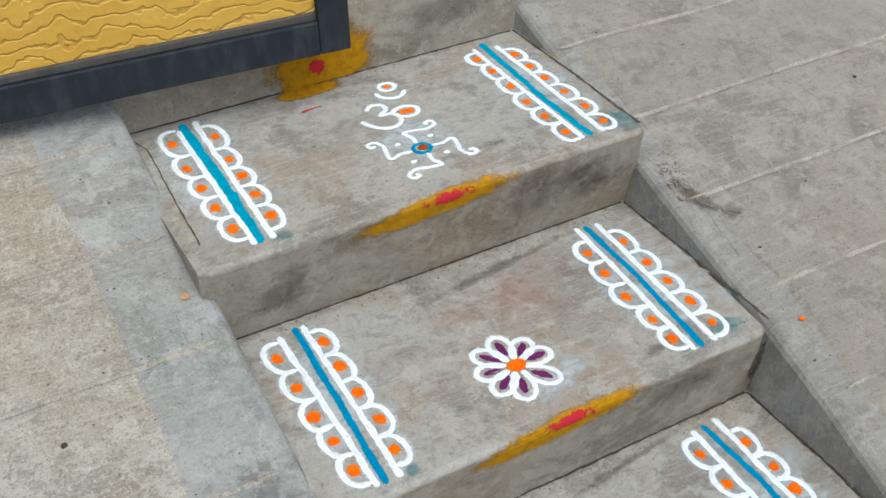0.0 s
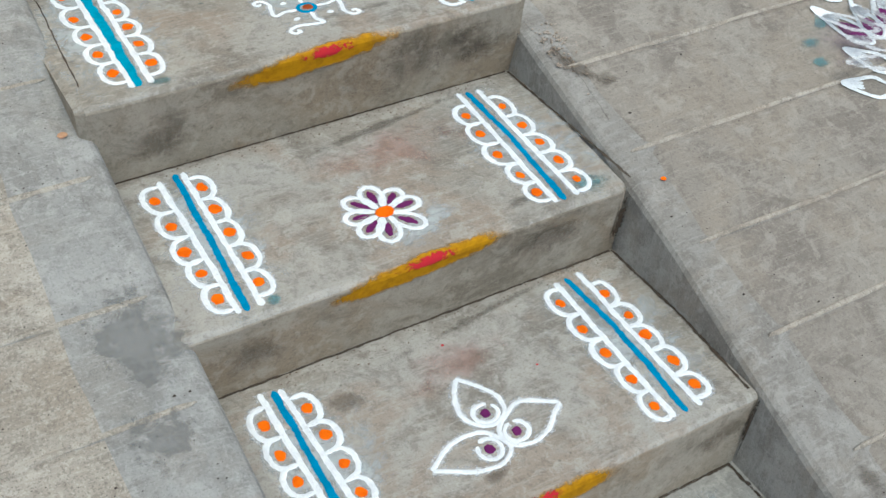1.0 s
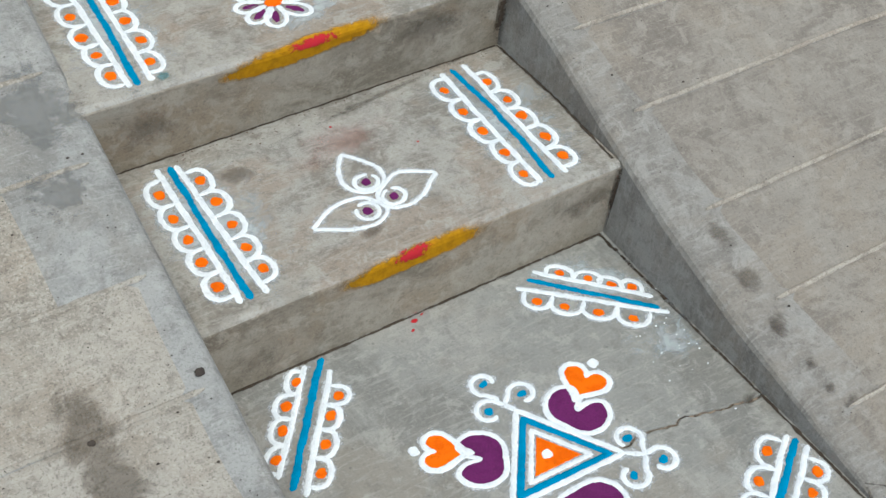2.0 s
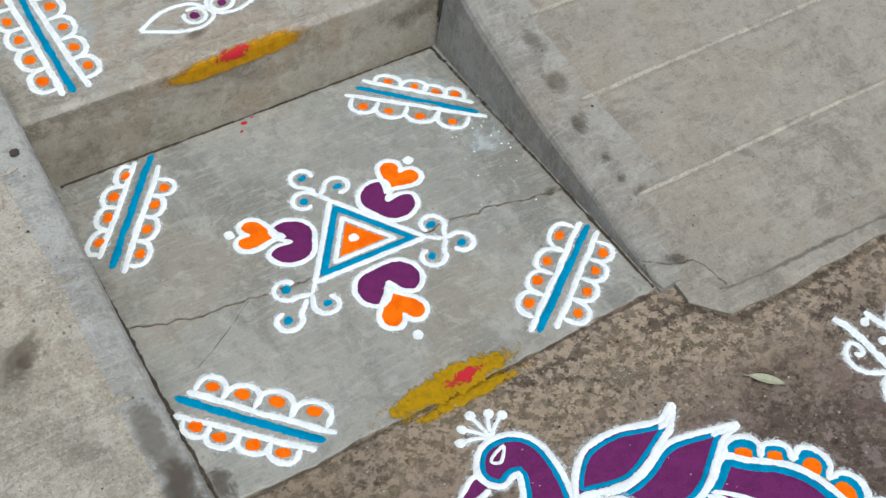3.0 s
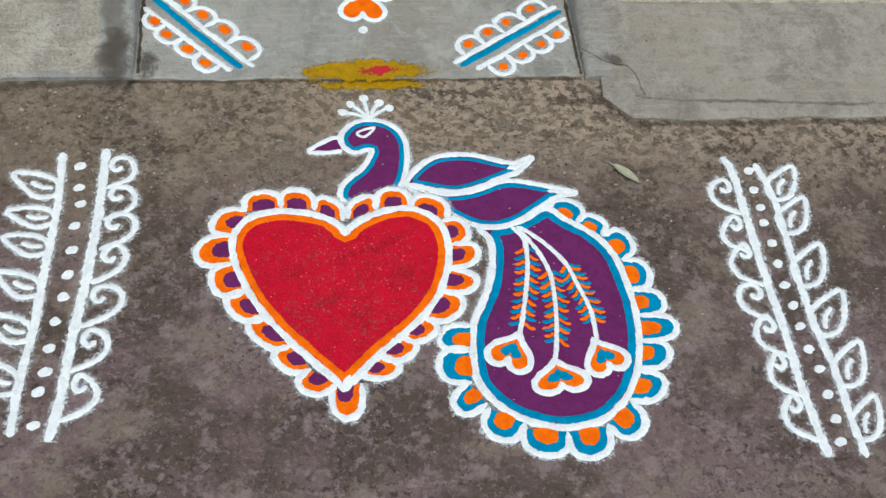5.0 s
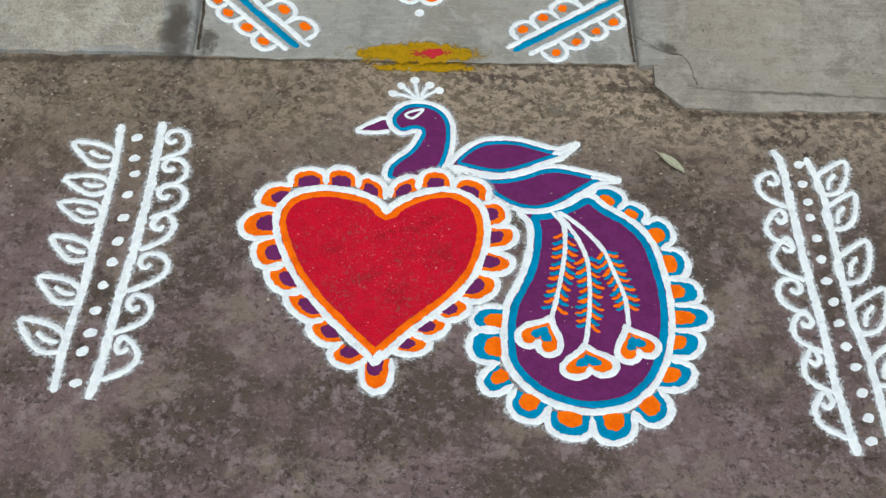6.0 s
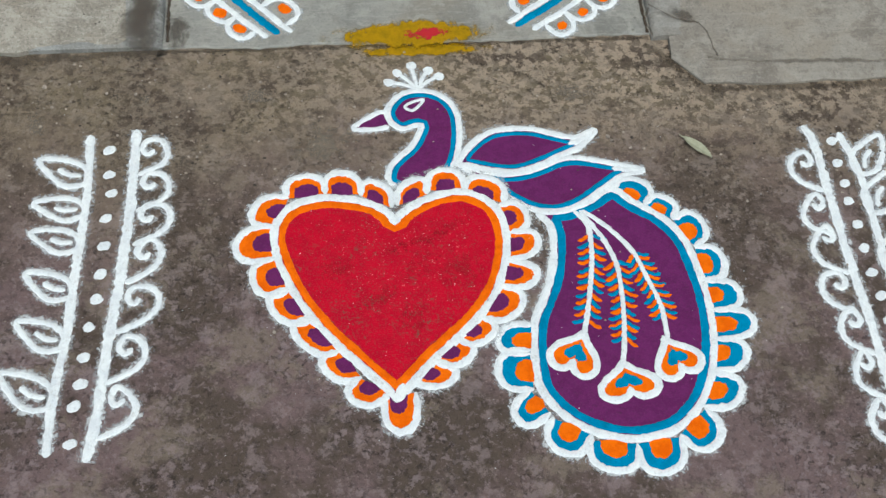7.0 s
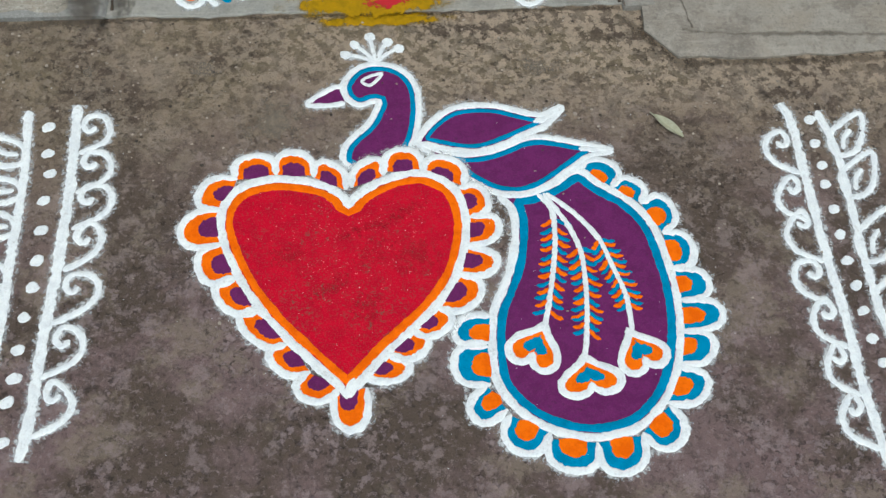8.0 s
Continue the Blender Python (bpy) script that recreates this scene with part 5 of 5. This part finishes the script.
part("blade", verts, faces, LEAF, leaf)
part("midrib", *stroke([Vector((-0.034 + 0.06 * i / 10, 0)) for i in range(11)], 0.0016, lift=0.002, height=0.002), LEAF, leaf)

spill_dust()

# ---- dirt in the corners, cracks, grit and chips ----
DIRT = stain_material("packed_dirt", (0.062, 0.048, 0.036), 0.92, 0.8, 60, (0.095, 0.075, 0.058), 0.55)
SHADOWDIRT = stain_material("grime_and_dark_marks", (0.10, 0.08, 0.06), 0.36, 0.9, 11, (0.15, 0.125, 0.095), 0.95)
FOOT = stain_material("washed_earth", (0.105, 0.082, 0.060), 0.48, 0.9, 45, (0.12, 0.095, 0.07), 0.7)


def dirt_line(path, width, lift, parent=None, material=DIRT, name="dirt_line", label=""):
    """A seam of packed dirt; path points are (x, y, z)."""
    pts = [Vector(p) for p in path]
    fine = []
    for a, b in zip(pts, pts[1:]):
        k = max(2, int((b - a).length / 0.012))
        fine += [a + (b - a) * (i / k) for i in range(k)]
    fine.append(pts[-1])
    verts, faces, uvs = [], [], []
    for i, p in enumerate(fine):
        t = (fine[min(i + 1, len(fine) - 1)] - fine[max(i - 1, 0)])
        q = Vector((-t.y, t.x, 0)).normalized()
        w = width * (0.7 + 0.7 * abs(wob(p.x, p.y, 21, 3)))
        jig = 0.002 * wob(p.x, p.y, 60, 8)
        for v in (-1, 0, 1):
            e = p + q * (v * w + jig)
            verts.append((e.x, e.y, p.z + lift))
            uvs.append((0.0, v * 1.05))
    for i in range(len(fine) - 1):
        a = 3 * i
        faces += [(a, a + 3, a + 4, a + 1), (a + 1, a + 4, a + 5, a + 2)]
    ob = part(name, verts, faces, material, parent, label, uvs=uvs)
    return ob if parent else tagged(ob, label or "dark packed dirt along a cement joint", "dirt", "dirt seams", "stuff")


# seams where the slab, risers and ramps meet
dirt_line([(foot_r(y, 0.004) - 0.002, y, 0.0045) for y in (-0.335, -0.2, -0.1, 0.0, 0.1, 0.2, Y1 - 0.004)], 0.0048, 0.0)
dirt_line([(foot_l(y, 0.004) + 0.002, y, 0.0045) for y in (-0.325, -0.1, 0.1, Y1 - 0.004)], 0.0045, 0.0)
dirt_line([(-0.37, Y1 - 0.003, 0.0045), (0.37, Y1 - 0.003, 0.0045)], 0.0042, 0.0)
dirt_line([(-0.38, Y2 - 0.003, Z1), (0.40, Y2 - 0.003, Z1)], 0.004, 0.0008)
dirt_line([(-0.385, Y3 - 0.003, Z2), (0.42, Y3 - 0.003, Z2)], 0.004, 0.0008)
dirt_line([(-0.40, Y4 - 0.004, Z3), (0.44, Y4 - 0.004, Z3)], 0.005, 0.0008)
for ya, yb, z in ((N1, Y2, Z1), (N2, Y3, Z2), (N3, Y4, Z3)):
    dirt_line([(foot_r(y, z) - 0.001, y, z) for y in (ya + 0.02, (ya + yb) / 2, yb - 0.004)], 0.0042, 0.0008)
# the ragged crack along the upper step's end, and one in its corner
dirt_line([(x + 0.004 * wob(x, y, 30, 2), y, Z3) for x, y in ((-0.398, 1.600), (-0.386, 1.548), (-0.391, 1.45), (-0.397, 1.351), (-0.401, 1.271), (-0.403, 1.215))], 0.0020, 0.0009)
# a thin branch of the slab's crack, a dirty blot at its end, and the wet corner
dirt_line([(x, y + 0.004 * wob(x, y, 40, 6), 0.0044) for x, y in ((-0.205, -0.030), (-0.250, -0.062), (-0.289, -0.089), (-0.325, -0.109))], 0.0015, 0.0, None, FOOT)
for x, y, w, h, turn in ((0.345, -0.076, 0.075, 0.030, 5), (-0.376, -0.305, 0.045, 0.075, 0)):
    d = decal("grime", DARKSTAIN, None, (x, y, 0.0047), (w, h), turn)
    tagged(d, "dark damp blot on the slab", "grime", "grime marks", "stuff")
# earth washed along the foot of the slab and the ramps
dirt_line([(-0.40, Y0 - 0.004, 0.0012), (-0.1, Y0 - 0.004, 0.0012), (0.36, Y0 - 0.004, 0.0012)], 0.007, 0.0, None, FOOT)
dirt_line([(-1.6, -0.352, 0.0014), (-0.9, -0.353, 0.0014), (-0.6, -0.350, 0.0014), (-0.40, -0.340, 0.0014)], 0.016, 0.0, None, FOOT)
dirt_line([(0.350, -0.356, 0.0014), (0.40, -0.408, 0.0014), (0.436, -0.452, 0.0014), (0.7, -0.452, 0.0014), (1.5, -0.453, 0.0014)], 0.013, 0.0, None, FOOT)
# cracks in the right ramp
CRACKS_R = (
    ((0.364, -0.296), (0.395, -0.315), (0.420, -0.328), (0.440, -0.332), (0.452, -0.355), (0.458, -0.396)),
    ((0.362, -0.30), (0.356, -0.325), (0.362, -0.352)),
    ((0.470, 0.90), (0.476, 0.96), (0.480, 1.03), (0.474, 1.10)),
    ((0.478, 1.03), (0.515, 0.995), (0.545, 0.975)),
    ((0.442, -0.398), (0.53, -0.407), (0.66, -0.411), (0.80, -0.418), (1.1, -0.420)),
)
for k, pts in enumerate(CRACKS_R):
    path = spline(pts, step=0.006)
    dirt_line([(p.x + 0.002 * wob(p.x, p.y, 70, k), p.y + 0.003 * wob(p.x, p.y, 60, k + 2), slope_z(RIGHT, p.y) + 0.0036) for p in path], (0.0028, 0.004, 0.003, 0.0025, 0.0065)[k], 0.0, ramp_right, FOOT if k < 2 else SHADOWDIRT, "crack")
# open gaps at the right ends of the steps
for x, lab, z, hh in ((0.384, "lowest", 0.085, 0.17), (0.398, "middle", 0.25, 0.12)):
    y, lean = on_riser(lab, z, 0.0045)
    d = decal("dirt_gap", DIRT, None, (x, y, z), (0.020, hh), 0, upright=True, lean=lean)
    tagged(d, "dark dirt-filled gap at the end of a step", "dirt", "dirt seams", "stuff")
# cracks and grime on the risers
for x, z, w, h, lab in ((0.20, 0.42, 0.30, 0.16, "upper"), (0.33, 0.42, 0.14, 0.12, "upper"), (-0.30, 0.41, 0.2, 0.12, "upper"), (0.24, 0.27, 0.2, 0.1, "middle"), (-0.32, 0.25, 0.16, 0.10, "middle"), (0.30, 0.11, 0.18, 0.08, "lowest"), (-0.33, 0.06, 0.14, 0.1, "lowest"), (0.3, 0.60, 0.26, 0.12, "threshold")):
    y, lean = on_riser(lab, z, 0.0042)
    d = decal("grime", SHADOWDIRT, None, (x, y, z), (w, h), 5, upright=True, lean=lean)
    tagged(d, "dark grime on the face of a step", "grime", "grime marks", "stuff")
# small grime spots, then two long dark strips in front of the risers
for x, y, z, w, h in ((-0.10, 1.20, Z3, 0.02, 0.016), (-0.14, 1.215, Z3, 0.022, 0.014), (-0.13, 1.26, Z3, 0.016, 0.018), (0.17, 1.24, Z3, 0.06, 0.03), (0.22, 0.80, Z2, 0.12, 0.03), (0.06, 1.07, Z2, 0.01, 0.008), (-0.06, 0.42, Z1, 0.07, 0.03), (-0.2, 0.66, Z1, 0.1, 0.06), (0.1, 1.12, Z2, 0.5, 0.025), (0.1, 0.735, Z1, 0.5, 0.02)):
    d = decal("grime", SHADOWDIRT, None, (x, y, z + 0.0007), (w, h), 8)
    tagged(d, "dark mark on the cement", "grime", "grime marks", "stuff")

CHIP = concrete("chip_cement", (0.33, 0.28, 0.23), (0.42, 0.36, 0.3), (0.2, 0.165, 0.13), (0.3, 0.235, 0.18), big=40)
WORN = stain_material("worn_cement", (0.27, 0.225, 0.175), 0.6, 1.1, 40, (0.2, 0.165, 0.13), 0.6)
DARKGRIT = plain("dark_grit", (0.045, 0.036, 0.03), 0.9, 0, (0.08, 0.065, 0.05), 90)


def grit(name, spots, material, label):
    """Loose grains: flat, crooked little stones, one sheet of them."""
    verts, faces = [], []
    for x, y, z, r in spots:
        n, base = 6, len(verts)
        a0 = random.uniform(0, 6.28)
        st = random.uniform(0.55, 1.0)
        for lift, k in ((0.0, 1.0), (0.45 * r, 0.72)):
            for i in range(n):
                a = a0 + 6.283 * i / n
                rr = r * k * random.uniform(0.7, 1.15)
                verts.append((x + rr * math.cos(a), y + rr * st * math.sin(a), z + lift))
        faces += [(base + i, base + (i + 1) % n, base + n + (i + 1) % n, base + n + i) for i in range(n)]
        faces.append(tuple(base + n + i for i in range(n)))
    ob = part(name, verts, faces, material)
    return tagged(ob, label, "grit", "", "stuff")


random.seed(5)
pale, dark = [], []
for i in range(800):
    x, y = random.uniform(-0.9, 1.0), -0.345 - abs(random.gauss(0, 0.22))
    if x > 0.35 and y > -0.46:
        continue
    (pale if random.random() < 0.78 else dark).append((x, y, 0.0, random.uniform(0.0009, 0.0030) * (1.5 if random.random() < 0.06 else 1)))
grit("flaking_grit", pale, CHIP, "pale flakes and grains of worn cement")
grit("dark_specks", dark, DARKGRIT, "dark loose grains on the ground")
specks = []
for i in range(700):
    side = random.random() < 0.55
    y = random.uniform(-0.3, 1.7)
    if side:
        x = -0.43 - abs(random.gauss(0, 0.2))
        z = slope_z(LEFT, y) + 0.002
    else:
        x = 0.41 + abs(random.gauss(0, 0.4))
        z = slope_z(RIGHT, y) + 0.0028
    specks.append((x, y, z, random.uniform(0.0006, 0.0018) * (1.8 if random.random() < 0.05 else 1)))
grit("ramp_specks", specks, DARKGRIT, "dark specks scattered on the ramps")
for k, (x, y, w, h, turn) in enumerate(((-0.575, -0.47, 0.03, 0.045, 20), (-0.42, -0.43, 0.018, 0.02, 0), (-0.16, -0.53, 0.09, 0.08, 30), (-0.26, -0.43, 0.05, 0.03, 0), (0.22, -0.45, 0.08, 0.04, 0))):
    d = decal("worn_patch", WORN, None, (x, y, 0.0009), (w, h), turn)
    tagged(d, "pale worn patch in the brown cement", "patch", "worn patches", "stuff")

grains = []
for i in range(260):
    k = random.random()
    if k < 0.45:
        x, y, z = random.gauss(-0.07, 0.14), random.gauss(-0.76, 0.12), 0.0032
    elif k < 0.7:
        x, y, z = random.gauss(0.24, 0.13), random.gauss(-0.82, 0.15), 0.001
    elif k < 0.85:
        x, y, z = random.gauss(-0.47, 0.06), random.uniform(-1.0, -0.45), 0.0004
    else:
        x, y, z = random.gauss(0.60, 0.06), random.uniform(-1.1, -0.5), 0.0004
    grains.append((x, y, z, random.uniform(0.0003, 0.0008)))
for i in range(34):
    grains.append((random.gauss(0.31, 0.04), random.gauss(0.07, 0.05), 0.0042, random.uniform(0.0006, 0.0024)))
grit("white_grains", grains, WHITE, "stray white powder grains over the drawings")

crumbs, chips = [], []
for yf, z, n in ((Y3, Z2, 150), (Y2, Z1, 110), (Y4, Z3, 60)):
    for i in range(n):
        x = random.uniform(-0.3, 0.38)
        y = yf - 0.004 - abs(random.gauss(0, 0.016)) * (1.4 if x < 0.2 else 0.8)
        crumbs.append((x, y, z + 0.0004, random.uniform(0.0008, 0.0024)))
grit("crumbs", crumbs, plain("brown_crumb", (0.15, 0.115, 0.085), 0.9, 0, (0.24, 0.19, 0.15), 90), "brown crumbs of mortar along the risers")
for i in range(150):
    x, y = random.gauss(0.478, 0.024), random.gauss(1.085, 0.04)
    if x > 0.455:
        chips.append((x, y, slope_z(RIGHT, y) + 0.0015, random.uniform(0.0012, 0.0048)))
grit("broken_cement", chips, CHIP, "pale broken cement chips on the ramp beside the step")

# stray spots of colour and dark drops on the ramps
for name, m, body, prof, x, y, r in (("orange_spot", ORANGE, ramp_right, RIGHT, 0.487, 0.749, 0.006), ("pink_spot", powder("pale_orange_powder", (0.5, 0.3, 0.18), 0.2), ramp_left, LEFT, -0.453, 1.169, 0.008), ("dark_spot", DARKGRIT, ramp_left, LEFT, -0.429, 0.268, 0.008), ("dark_spot", DARKGRIT, ramp_left, LEFT, -0.60, 0.235, 0.006), ("dark_spot", DARKGRIT, ramp_left, LEFT, -0.70, 1.0, 0.005), ("dark_spot", DARKGRIT, ramp_right, RIGHT, 1.02, 1.18, 0.005), ("dark_spot", DARKGRIT, ramp_right, RIGHT, 0.52, 0.90, 0.003)):
    verts, faces = fill(blob(x, y, r, r * 0.8), 0.0, 0.0008)
    part(name, [(p[0], p[1], slope_z(prof, p[1]) + 0.0028 + p[2]) for p in verts], faces, m, body)

PINKGRAIN = powder("pink_grain", (0.72, 0.2, 0.22), 0.3)
pinks = []
for i in range(420):
    x, y = random.gauss(-0.07, 0.075), random.gauss(-0.725, 0.06)
    if abs(x + 0.07) < 0.125 and -0.66 > y > -0.86 + abs(x + 0.07) * 1.3:
        pinks.append((x, y, 0.0032, random.uniform(0.0005, 0.0009)))
grit("pink_grains", pinks, PINKGRAIN, "pale pink grains in the red powder")
